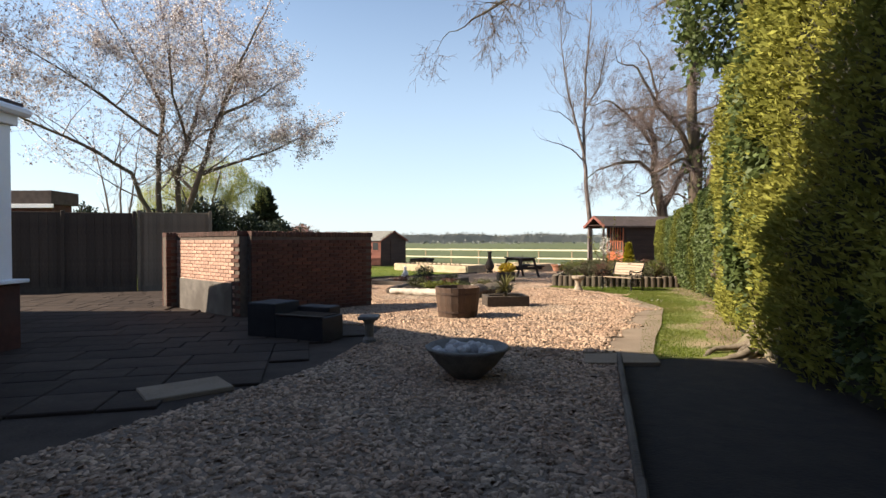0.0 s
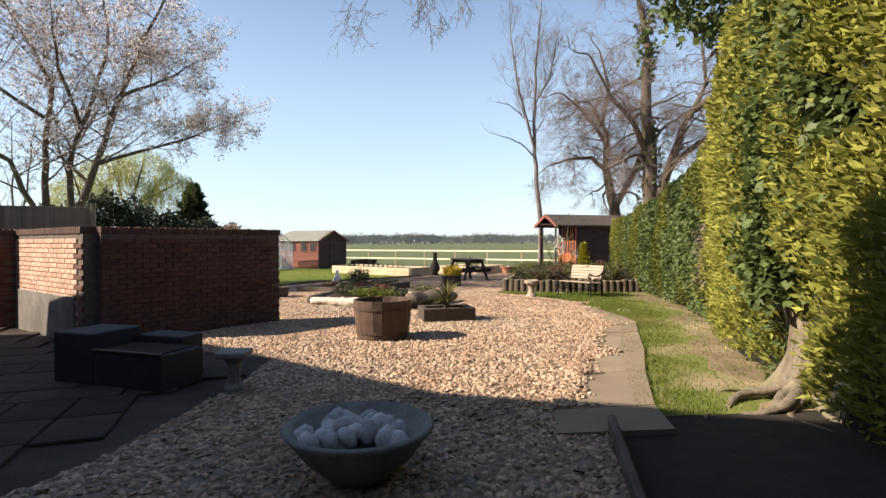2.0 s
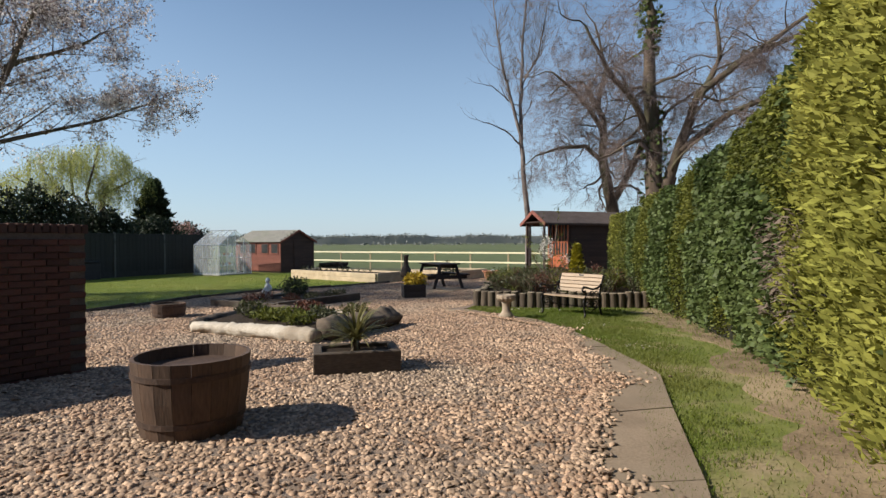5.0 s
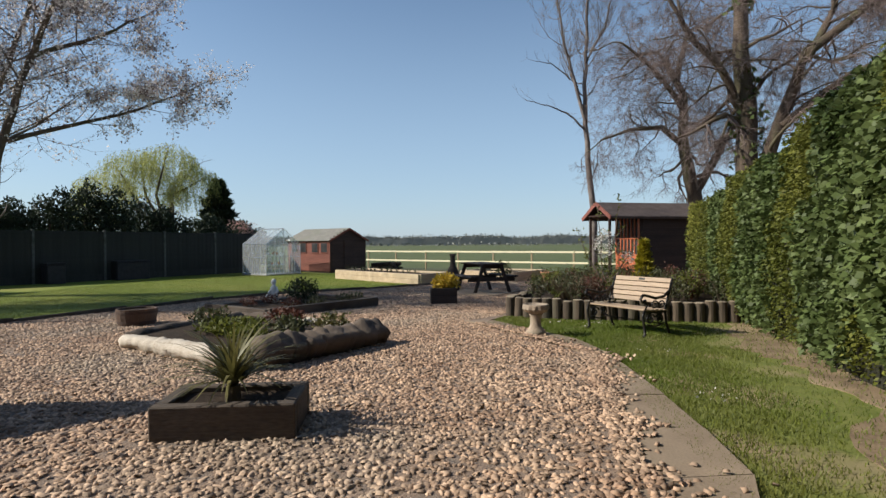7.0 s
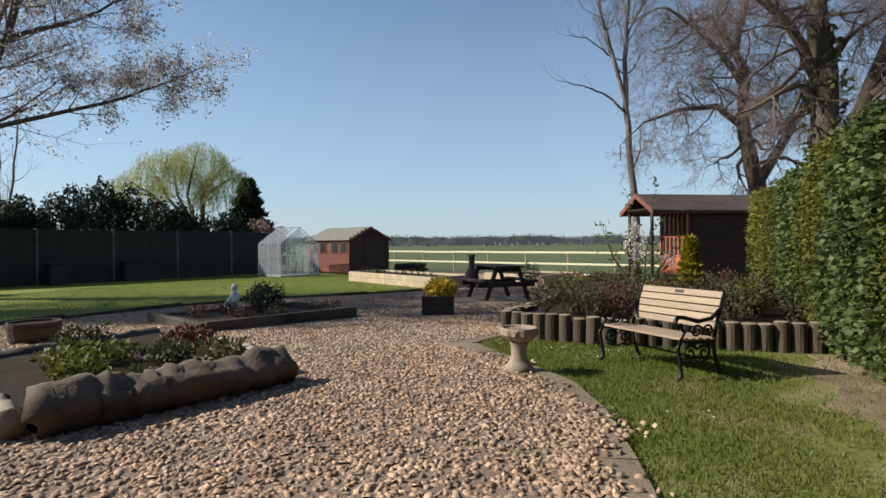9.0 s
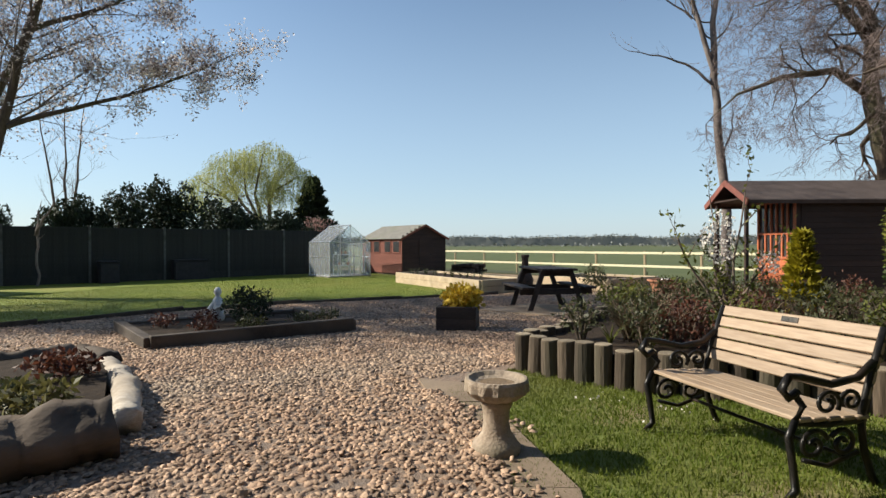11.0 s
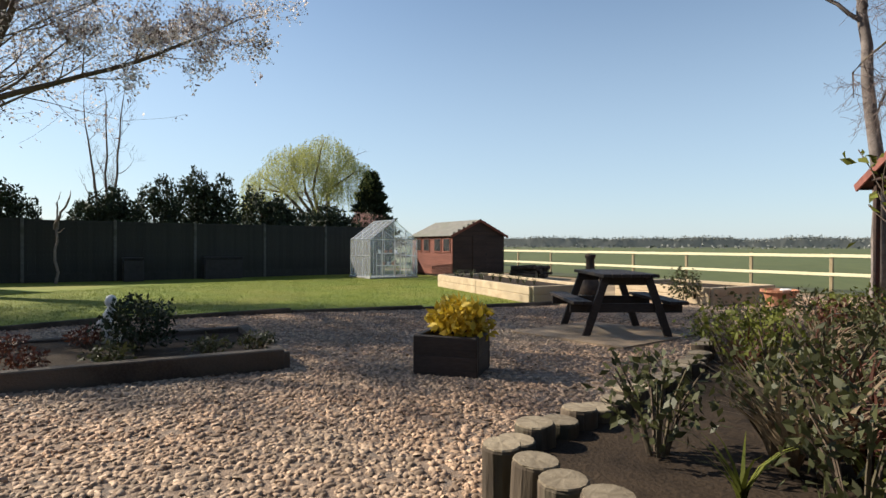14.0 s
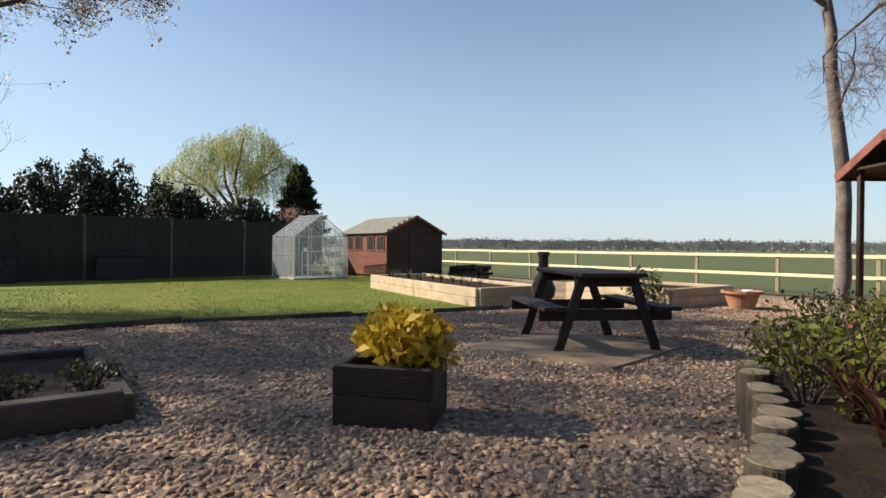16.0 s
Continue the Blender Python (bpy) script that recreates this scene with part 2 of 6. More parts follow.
L_DARK = leaf_mat("dark_evergreen_leaf", (0.0112, 0.0192, 0.008), (0.032, 0.0464, 0.0176), 0.7, 0.1)
L_BLOSSOM = leaf_mat("pale_bud_leaf", (0.62, 0.54, 0.5), (0.85, 0.78, 0.75), 0.7, 0.45, 0.2)
# Darker brown leaf colour that paints leaves seen against the light.
L_BACKLIT = leaf_mat("backlit_young_leaf", (0.13, 0.085, 0.075), (0.26, 0.18, 0.16), 0.6, 0.3)
L_WILLOW = leaf_mat("willow_leaf", (0.26, 0.28, 0.075), (0.44, 0.44, 0.15), 0.6, 0.4)
L_YELLOW = leaf_mat("golden_shrub_leaf", (0.40, 0.27, 0.025), (0.66, 0.47, 0.05), 0.6, 0.35)
L_PALM = leaf_mat("palm_frond", (0.08, 0.08, 0.0224), (0.176, 0.152, 0.056), 0.55)
L_SHRUB = leaf_mat("shrub_leaf", (0.032, 0.0384, 0.0136), (0.092, 0.092, 0.036), 0.55)
L_RED = leaf_mat("russet_stem_leaf", (0.0672, 0.0224, 0.014), (0.134, 0.0504, 0.028), 0.6)
L_PINK = leaf_mat("pink_blossom", (0.336, 0.176, 0.152), (0.48, 0.304, 0.264), 0.7)
L_WHITE = leaf_mat("white_blossom", (0.68, 0.62, 0.56), (0.8, 0.76, 0.7), 0.7, 0.3, 0.1)
# Distance haze is mixed into this pale, low-contrast leaf colour.
L_FARHAZE = leaf_mat("far_woodland", (0.16, 0.168, 0.155), (0.21, 0.208, 0.185), 0.9, 0.0, 0.12)


# ---- builders ----
def ground_z(x, y):
    """The garden falls gently away from the house and is level from the raised beds on."""
    if y < 28:
        return -0.0188 * max(y, -30)
    if y > 32:
        return -0.564
    k = (y - 28) / 4
    return -0.5264 - 0.0752 * (k - k * k / 2)


def mesh_of(bm, name, material, smooth=False):
    me = bpy.data.meshes.new(name)
    bm.to_mesh(me)
    bm.free()
    for m in material if isinstance(material, (list, tuple)) else [material]:
        me.materials.append(m)
    if smooth:
        for p in me.polygons:
            p.use_smooth = True
    return me


def part(name, bm, material, parent=None, label="", m=None, smooth=False):
    ob = new(name, bm if isinstance(bm, bpy.types.Mesh) else mesh_of(bm, name, material, smooth))
    if parent:
        ob.parent = parent
    if m is not None:
        ob.matrix_basis = m
    return tagged(ob, label)


def thing(name, label, category, x, y, rz=0.0, z=None, group="", kind="", tilt=0.0):
    ob = new(name)
    ob.empty_display_size = 0.2
    ob.matrix_basis = pose(x, y, ground_z(x, y) if z is None else z, tilt, 0, rz)
    return tagged(ob, label, category, group, kind)


def box(bm, lo, hi, bevel=0.006, m=None, segs=1):
    """A bevelled box from corner lo to corner hi."""
    r = bmesh.ops.create_cube(bm, size=1.0)
    vs = r["verts"]
    s = [hi[i] - lo[i] for i in range(3)]
    c = [(hi[i] + lo[i]) / 2 for i in range(3)]
    bmesh.ops.scale(bm, vec=s, verts=vs)
    bmesh.ops.translate(bm, vec=c, verts=vs)
    if bevel:
        es = list({e for v in vs for e in v.link_edges})
        out = bmesh.ops.bevel(bm, geom=es, offset=min(bevel, min(abs(a) for a in s) * 0.3), segments=segs, affect="EDGES", profile=0.5)
        vs = list({v for f in out["faces"] for v in f.verts} | {v for v in vs if v.is_valid})
    if m is not None:
        bmesh.ops.transform(bm, matrix=m, verts=vs)
    return bm


def boxed(lo, hi, bevel=0.006, m=None):
    return box(bmesh.new(), lo, hi, bevel, m)


def lathe(profile, n=24, wobble=0.0):
    """A solid of revolution from (radius, height) pairs."""
    bm = bmesh.new()
    rings = []
    for r, z in profile:
        rings.append([bm.verts.new(((r + random.uniform(-wobble, wobble)) * math.cos(2 * math.pi * i / n), (r + random.uniform(-wobble, wobble)) * math.sin(2 * math.pi * i / n), z)) for i in range(n)])
    for a, b in zip(rings, rings[1:]):
        for i in range(n):
            bm.faces.new((a[i], a[(i + 1) % n], b[(i + 1) % n], b[i]))
    bm.faces.new(rings[0][::-1])
    bm.faces.new(rings[-1])
    return bm


def tube(bm, pts, radii, n=6, flat=1.0):
    """A tapered tube through points."""
    rings = []
    up = Vector((0.3, 0.2, 1)).normalized()
    for i, p in enumerate(pts):
        d = (Vector(pts[min(i + 1, len(pts) - 1)]) - Vector(pts[max(i - 1, 0)])).normalized()
        s = d.cross(up if abs(d.dot(up)) < 0.95 else Vector((1, 0, 0))).normalized()
        t = s.cross(d)
        r = radii[i] if isinstance(radii, (list, tuple)) else radii
        rings.append([bm.verts.new(Vector(p) + (s * math.cos(2 * math.pi * k / n) + t * flat * math.sin(2 * math.pi * k / n)) * r) for k in range(n)])
    for a, b in zip(rings, rings[1:]):
        for i in range(n):
            bm.faces.new((a[i], a[(i + 1) % n], b[(i + 1) % n], b[i]))
    bm.faces.new(rings[0][::-1])
    bm.faces.new(rings[-1])
    return bm


def inside(x, y, poly):
    hit = False
    for (x0, y0), (x1, y1) in zip(poly, poly[1:] + poly[:1]):
        if (y0 > y) != (y1 > y) and x < (x1 - x0) * (y - y0) / (y1 - y0) + x0:
            hit = not hit
    return hit


def sheet(name, poly, lift, material, label, category, step=0.5, thick=0.03):
    """A ground covering over a plan polygon, following the fall of the ground."""
    bm = bmesh.new()
    f = bm.faces.new([bm.verts.new((x, y, 0)) for x, y in poly])
    if f.normal.z < 0:
        f.normal_flip()
    ys = [p[1] for p in poly]
    cut = min(ys) + step
    while cut < max(ys):
        bmesh.ops.bisect_plane(bm, geom=bm.verts[:] + bm.edges[:] + bm.faces[:], plane_co=(0, cut, 0), plane_no=(0, 1, 0))
        cut += step * 4
    bmesh.ops.recalc_face_normals(bm, faces=bm.faces[:])
    if sum(f.normal.z for f in bm.faces) < 0:
        bmesh.ops.reverse_faces(bm, faces=bm.faces[:])
    out = bmesh.ops.extrude_face_region(bm, geom=bm.faces[:])
    low = {v for v in out["geom"] if isinstance(v, bmesh.types.BMVert)}
    for v in bm.verts:
        v.co.z = ground_z(v.co.x, v.co.y) + lift - (0 if v in low else thick)
    bmesh.ops.recalc_face_normals(bm, faces=bm.faces[:])
    return tagged(part(name, bm, material), label, category, "", "structure")


# ---- the ground ----
def ground():
    bm = bmesh.new()
    xs = [-2500, -900, -300, -100, -45, -25, -15, -8, -4, 0, 4, 8, 15, 25, 45, 100, 300, 900, 2500]
    ys = [-2500, -600, -150, -50, -25, -10, 0, 5, 10, 15, 20, 25, 28, 29, 30, 31, 32, 36, 42, 50, 80, 150, 400, 900, 2500]
    grid = [[bm.verts.new((x, y, ground_z(x, y) - 0.05)) for x in xs] for y in ys]
    for r0, r1 in zip(grid, grid[1:]):
        for i in range(len(xs) - 1):
            bm.faces.new((r0[i], r0[i + 1], r1[i + 1], r1[i]))
    tagged(part("ground", bm, M_SOIL), "bare brown soil under the garden and the land around it", "ground", "", "structure")


ground()
LAWN = [(-6.6, 17.0), (-5.5, 18.4), (-4.7, 20.6), (-3.9, 23.2), (-2.4, 25.6), (-0.4, 27.5), (1.9, 29.9), (1.2, 30.3), (-3.2, 34.6), (-3.6, 40.0), (-6, 44), (-11, 44), (-26, 36), (-26, 24), (-14, 16.9), (-8, 18.0)]
GRAVEL = [(-2.9, 2.6), (-1.9, 4.7), (-1.37, 5.8), (-1.05, 7.7), (-1.0, 9.0), (-3.6, 10.3), (-1.6, 12.6), (-6.2, 15.5), (-7.4, 16.2), (-6.6, 17.0), (-5.5, 18.4), (-4.7, 20.6), (-3.9, 23.2), (-2.4, 25.6), (-0.4, 27.5), (1.9, 29.9), (4, 33.5), (7.5, 36.2), (11.0, 34.0), (9.0, 30.0), (6.0, 26.0), (5.0, 23.0), (4.7, 21.4), (4.0, 19.4), (3.4, 18.3), (4.1, 17.0), (4.7, 15.5), (4.65, 13.8), (4.45, 13.1), (4.15, 11.4), (3.0, 8.95), (1.95, 6.5), (1.95, 6.0), (1.0, 2.7), (0.1, -1.0), (-5.0, -1.0)]
PATIO = [(-2.9, 2.6), (-1.9, 4.7), (-1.37, 5.8), (-1.05, 7.7), (-1.0, 9.0), (-3.7, 10.4), (-6.2, 12.7), (-7.6, 18.0), (-16, 15.5), (-16, -6), (-5.0, -1.0)]
STONES = [(4.9, 23.0) if q == (5.0, 23.0) else q for q in GRAVEL[:24]] + [(4.6, 21.4), (3.85, 19.4), (3.1, 18.45), (3.85, 16.9), (4.55, 15.3), (4.47, 14.2), (4.27, 13.1), (3.93, 11.4), (2.75, 8.92), (1.68, 6.46), (1.95, 6.0), (1.0, 2.7), (0.1, -1.0), (-5.0, -1.0)]
GRASS = [(2.3, 6.3), (3.3, 8.9), (4.5, 11.6), (4.65, 13.8), (4.65, 15.6), (3.5, 18.1), (3.9, 19.2), (5.5, 18.6), (8.0, 18.4), (8.2, 18.9), (9.0, 18.7), (8.0, 15.2), (6.8, 11.6), (5.6, 8.6), (4.2, 6.3)]
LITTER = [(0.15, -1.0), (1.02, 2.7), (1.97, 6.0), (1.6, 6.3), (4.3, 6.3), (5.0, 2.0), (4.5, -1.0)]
sheet("field", [(-1500, 47), (-5.5, 47.0), (8.0, 38.4), (14.0, 34.6), (60, 10), (1500, 10), (2400, 2400), (-2400, 2400)], -0.01, M_FIELD, "wide flat field of young green crop", "field", 400)
sheet("far_field_strip", [(-1500, 330), (1500, 330), (1800, 560), (-1800, 560)], 0.04, M_FARSOIL, "darker rough strip across the far field", "field", 400)
sheet("verge", [(-7, 46.6), (8.1, 37.2), (16, 33.5), (17, 35.5), (8.4, 39.4), (-6.5, 49.0)], 0.0, M_FARSOIL, "rough grass verge along the rail fence", "verge", 40)
sheet("lawn", LAWN, 0.0, M_LAWN, "mown sunlit green lawn", "lawn")
sheet("gravel", GRAVEL, -0.005, M_GRAVEL, "pinkish-buff shingle spread over the garden", "gravel")
# Litter colour carries part of the house shade.
sheet("leaf_litter", LITTER, -0.02, M_LITTERSHADE, "leaf litter and soil by the hedge, darkened for the house shade", "ground")
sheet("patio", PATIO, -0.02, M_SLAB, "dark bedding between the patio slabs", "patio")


# ---- path and patio ----
def path():
    left = [(1.55, 5.9), (1.69, 6.46), (2.2, 7.65), (2.77, 8.92), (3.4, 10.2), (3.95, 11.4), (4.2, 12.3), (4.3, 13.2), (4.5, 14.3), (4.58, 15.3), (4.25, 16.2), (3.85, 16.95), (3.5, 17.7), (3.1, 18.45)]
    right = [(2.4, 5.9), (2.55, 6.5), (3.05, 7.7), (3.62, 8.9), (4.2, 10.3), (4.72, 11.5), (4.8, 12.3), (4.85, 13.2), (4.88, 14.3), (4.87, 15.4), (4.72, 16.3), (4.3, 17.1), (3.95, 17.8), (3.65, 18.4)]
    root = tagged(new("path"), "worn buff concrete slab path curving beside the gravel", "path", "", "structure")
    for i in range(len(left) - 1):
        g = 0.008
        q = [Vector(left[i]), Vector(right[i]), Vector(right[i + 1]), Vector(left[i + 1])]
        c = sum(q, Vector((0, 0))) / 4
        bm = bmesh.new()
        low, top = [], []
        for p in q:
            p = p + (c - p).normalized() * g
            z = ground_z(p.x, p.y)
            low.append(bm.verts.new((p.x, p.y, z - 0.06)))
            top.append(bm.verts.new((p.x, p.y, z + 0.018 + random.uniform(-0.004, 0.004))))
        bm.faces.new(top)
        for k in range(4):
            bm.faces.new((low[k], low[(k + 1) % 4], top[(k + 1) % 4], top[k]))
        bmesh.ops.recalc_face_normals(bm, faces=bm.faces[:])
        part("slab", bm, M_PATH, root)


path()


def patio_slabs():
    root = tagged(new("patio_paving"), "uneven riven patio slabs in the shade of the house", "patio", "", "structure")
    meshes = {}
    turn = Matrix.Rotation(radians(14), 2)
    y = -5.0
    while y < 18.5:
        h = random.choice((0.45, 0.6, 0.6))
        x = -15.0
        while x < 3.5:
            w = random.choice((0.45, 0.6, 0.9))
            p = turn @ Vector((x + w / 2, y + h / 2))
            corners = [turn @ Vector((x + a * w, y + b * h)) for a in (0.02, 0.98) for b in (0.02, 0.98)]
            if all(inside(c.x, c.y, PATIO) for c in corners) and p.x > -11.5:
                if (w, h) not in meshes:
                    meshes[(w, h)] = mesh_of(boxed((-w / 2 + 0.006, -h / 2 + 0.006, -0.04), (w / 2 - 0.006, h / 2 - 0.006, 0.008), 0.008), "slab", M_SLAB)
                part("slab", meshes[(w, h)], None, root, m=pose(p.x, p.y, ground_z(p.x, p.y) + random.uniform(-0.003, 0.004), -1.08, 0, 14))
            x += w
        y += h


# ---- brick screen walls ----
def brick_wall(name, a, b, height, thick, label, lime=False, foot_shadow_h=0.0):
    """A running-bond garden wall from a to b: mortar core, single bricks proud on both faces, brick-on-edge coping."""
    a, b = Vector(a), Vector(b)
    d = (b - a)
    length = d.length
    ang = math.degrees(math.atan2(d.y, d.x))
    z0 = min(ground_z(*a), ground_z(*b)) - 0.05
    root = tagged(new(name), label, "wall", "", "structure")
    root.matrix_basis = pose(a.x, a.y, z0, 0, 0, ang)
    part("core", boxed((0.004, -thick / 2 + 0.01, 0), (length - 0.004, thick / 2 - 0.01, height - 0.1), 0), M_MORTAR, root)
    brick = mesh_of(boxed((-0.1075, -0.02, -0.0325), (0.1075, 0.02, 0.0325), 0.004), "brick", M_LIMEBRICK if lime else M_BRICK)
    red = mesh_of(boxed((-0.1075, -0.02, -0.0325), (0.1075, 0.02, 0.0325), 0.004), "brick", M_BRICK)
    cope = mesh_of(boxed((-0.0325, -thick / 2 - 0.012, -0.05), (0.0325, thick / 2 + 0.012, 0.05), 0.006), "coping_brick", M_BRICK)
    rows = int((height - 0.1) / 0.075)
    count = 0
    back = []
    for r in range(rows):
        x = 0.1075 - (0.1125 if r % 2 else 0)
        while x < length - 0.12:
            lo, hi = max(x - 0.1075, 0), min(x + 0.1075, length)
            if length - hi < 0.13:
                hi = length
            if hi - lo > 0.04:
                for side in (-1, 1):
                    m = pose((lo + hi) / 2, side * (thick / 2 - 0.012 + random.uniform(0, 0.004)), 0.0375 + r * 0.075) @ Matrix.Diagonal(((hi - lo) / 0.215, 1, 1, 1))
                    if side == -1 and count < 300:
                        edge = hi > length - 0.12
                        part("brick", red if edge else brick, None, root, m=m)
                        count += 1
                    else:
                        back.append(m)
            x += 0.225
    bm = bmesh.new()
    for m in back:
        box(bm, (-0.1075, -0.02, -0.0325), (0.1075, 0.02, 0.0325), 0, m)
    tagged(part("brickwork", bm, M_BRICKRUN, root), kind="stuff")
    x = 0.035
    while x < length:
        part("coping_brick", cope, None, root, m=pose(x, 0, height - 0.05 + random.uniform(-0.004, 0.004)))
        x += 0.075
    if foot_shadow_h:
        # Dark strip along the foot paints the house shadow on this face.
        part("foot_shadow", boxed((0.02, -thick / 2 - 0.03, 0), (length - 0.25, -thick / 2 + 0.005, foot_shadow_h), 0.008), M_FOOTSHADOW, root)
    return root


# ---- close-board fences ----
def panel_fence(name, a, b, height, span, panel_mat, label, board=0.3, post_mat=None, post_label="square grey concrete post"):
    a, b = Vector(a), Vector(b)
    d = b - a
    n = max(1, round(d.length / span))
    ang = math.degrees(math.atan2(d.y, d.x))
    w = d.length / n
    slat = mesh_of(boxed((-0.062, -0.011, 0), (0.062, 0.011, height - board - 0.04), 0.003), "slat", panel_mat)
    post = mesh_of(boxed((-0.05, -0.06, -0.1), (0.05, 0.06, height + 0.06), 0.012), "post", post_mat or M_CONC)
    gravel_board = mesh_of(boxed((-w / 2 + 0.05, -0.025, -0.05), (w / 2 - 0.05, 0.025, board), 0.006), "gravel_board", panel_mat)
    rail = mesh_of(boxed((-w / 2 + 0.05, -0.035, -0.03), (w / 2 - 0.05, 0.02, 0.03), 0.006), "panel", panel_mat)
    f = thing("fence", label, "fence", a.x, a.y, ang)
    inv = f.matrix_basis.inverted()
    for i in range(n):
        p = a + d * ((i + 0.5) / n)
        here = inv @ pose(p.x, p.y, ground_z(p.x, p.y), 0, 0, ang)
        panel = part("panel", rail, None, f, m=here @ pose(0, 0, height - 0.03))
        part("gravel_board", gravel_board, None, f, m=here)
        k = int((w - 0.1) / 0.115)
        for j in range(k):
            part("slat", slat, None, panel, m=pose(-w / 2 + 0.11 + j * (w - 0.2) / max(1, k - 1), 0.012 if j % 2 else 0, board - height + 0.03))
    for i in range(n + 1):
        p = a + d * (i / n)
        part("post", post, None, f, post_label, m=inv @ pose(p.x, p.y, ground_z(p.x, p.y), 0, 0, ang))


# ---- post and rail fence ----
def rail_fence():
    a, b = Vector((13.2, 35.0)), Vector((-5.6, 46.9))
    d = b - a
    n = 9
    ang = math.degrees(math.atan2(d.y, d.x))
    f = thing("rail_fence", "pale new timber post-and-rail fence along the field", "fence", a.x, a.y, ang)
    w = d.length / n
    post = mesh_of(boxed((-0.05, -0.04, -0.15), (0.05, 0.04, 1.22), 0.01), "post", M_POSTWOOD)
    rail = mesh_of(boxed((0, -0.02, -0.05), (w, 0.02, 0.05), 0.006), "rail", M_RAIL)
    gz = ground_z(a.x, a.y)
    for i in range(n + 1):
        part("post", post, None, f, m=pose(i * w, 0, random.uniform(-0.01, 0.01)))
    for i in range(n):
        for z in (0.55, 1.14):
            part("rail", rail, None, f, m=pose(i * w, 0.062, z + random.uniform(-0.008, 0.008)))


rail_fence()


# ---- sheds ----
def shed():
    s = thing("garden_shed", "red-brown stained timber garden shed with a felt apex roof", "shed", -4.47, 38.7, 53.2)
    W, D, EV, AP = 2.72, 4.0, 1.9, 2.56
    body = bmesh.new()
    prof = [(0, 0.08), (W, 0.08), (W, EV), (W / 2, AP), (0, EV)]
    lo = [body.verts.new((x, 0, z)) for x, z in prof]
    hi = [body.verts.new((x, D, z)) for x, z in prof]
    body.faces.new(lo)
    body.faces.new(hi[::-1])
    for i in range(5):
        body.faces.new((lo[i], hi[i], hi[(i + 1) % 5], lo[(i + 1) % 5]))
    bmesh.ops.recalc_face_normals(body, faces=body.faces[:])
    # Body takes the dark material as the gable's painted shade.
    part("wall", body, M_DARKWOOD_SHADE, s)
    part("bearer", boxed((0.05, 0.05, -0.05), (W - 0.05, D - 0.05, 0.09), 0.01), M_SLEEPER, s)
    z = 0.1
    while z < AP - 0.1:
        half = W / 2 if z < EV else W / 2 * (AP - z) / (AP - EV)
        # Gable boards are dark as painted shade; the sunlit side boards stay red.
        part("board", boxed((W / 2 - half, -0.02, z), (W / 2 + half, 0.0, z + 0.115), 0.004), M_DARKWOOD_SHADE, s)
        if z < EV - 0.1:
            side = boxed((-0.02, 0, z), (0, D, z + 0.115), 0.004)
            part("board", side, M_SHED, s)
        z += 0.12
    # Dark door colour stands in for the unlit open doorway.
    door = part("door", boxed((1.0, -0.05, 0.12), (1.75, -0.022, 1.85), 0.008), M_DARKWOOD_SHADE, s, "plank door, coloured dark for an open doorway")
    part("hinge", boxed((1.02, -0.056, 0.5), (1.35, -0.05, 0.54), 0.002), M_IRON, door)
    part("latch", boxed((1.68, -0.06, 1.0), (1.74, -0.05, 1.08), 0.002), M_IRON, door)
    for y0 in (0.15, 1.0, 2.1, 2.95):
        win = part("window", boxed((-0.05, y0, 1.12), (-0.021, y0 + 0.66, 1.78), 0.008), M_SHED, s, "small side window with an opaque dark pane")
        part("pane", boxed((-0.058, y0 + 0.06, 1.18), (-0.051, y0 + 0.60, 1.72), 0), M_WINDOW, win)
    for sx, ang in ((0, 1), (W, -1)):
        sl = math.hypot(W / 2, AP - EV)
        a = math.atan2(AP - EV, W / 2)
        roof = boxed((-0.16, -0.12, 0.0), (sl + 0.01, D + 0.12, 0.035), 0.006)
        m = pose(0, 0, EV) @ Matrix.Rotation(-a, 4, "Y") if ang == 1 else pose(W, 0, EV) @ Matrix.Rotation(a, 4, "Y") @ Matrix.Diagonal((-1, 1, 1, 1))
        bmesh.ops.transform(roof, matrix=m, verts=roof.verts[:])
        bmesh.ops.recalc_face_normals(roof, faces=roof.faces[:])
        part("roof", roof, M_FELT, s)
        barge = boxed((-0.16, -0.145, -0.06), (sl + 0.01, -0.122, 0.045), 0.004)
        bmesh.ops.transform(barge, matrix=m, verts=barge.verts[:])
        bmesh.ops.recalc_face_normals(barge, faces=barge.faces[:])
        part("barge_board", barge, M_SHED, s)


shed()


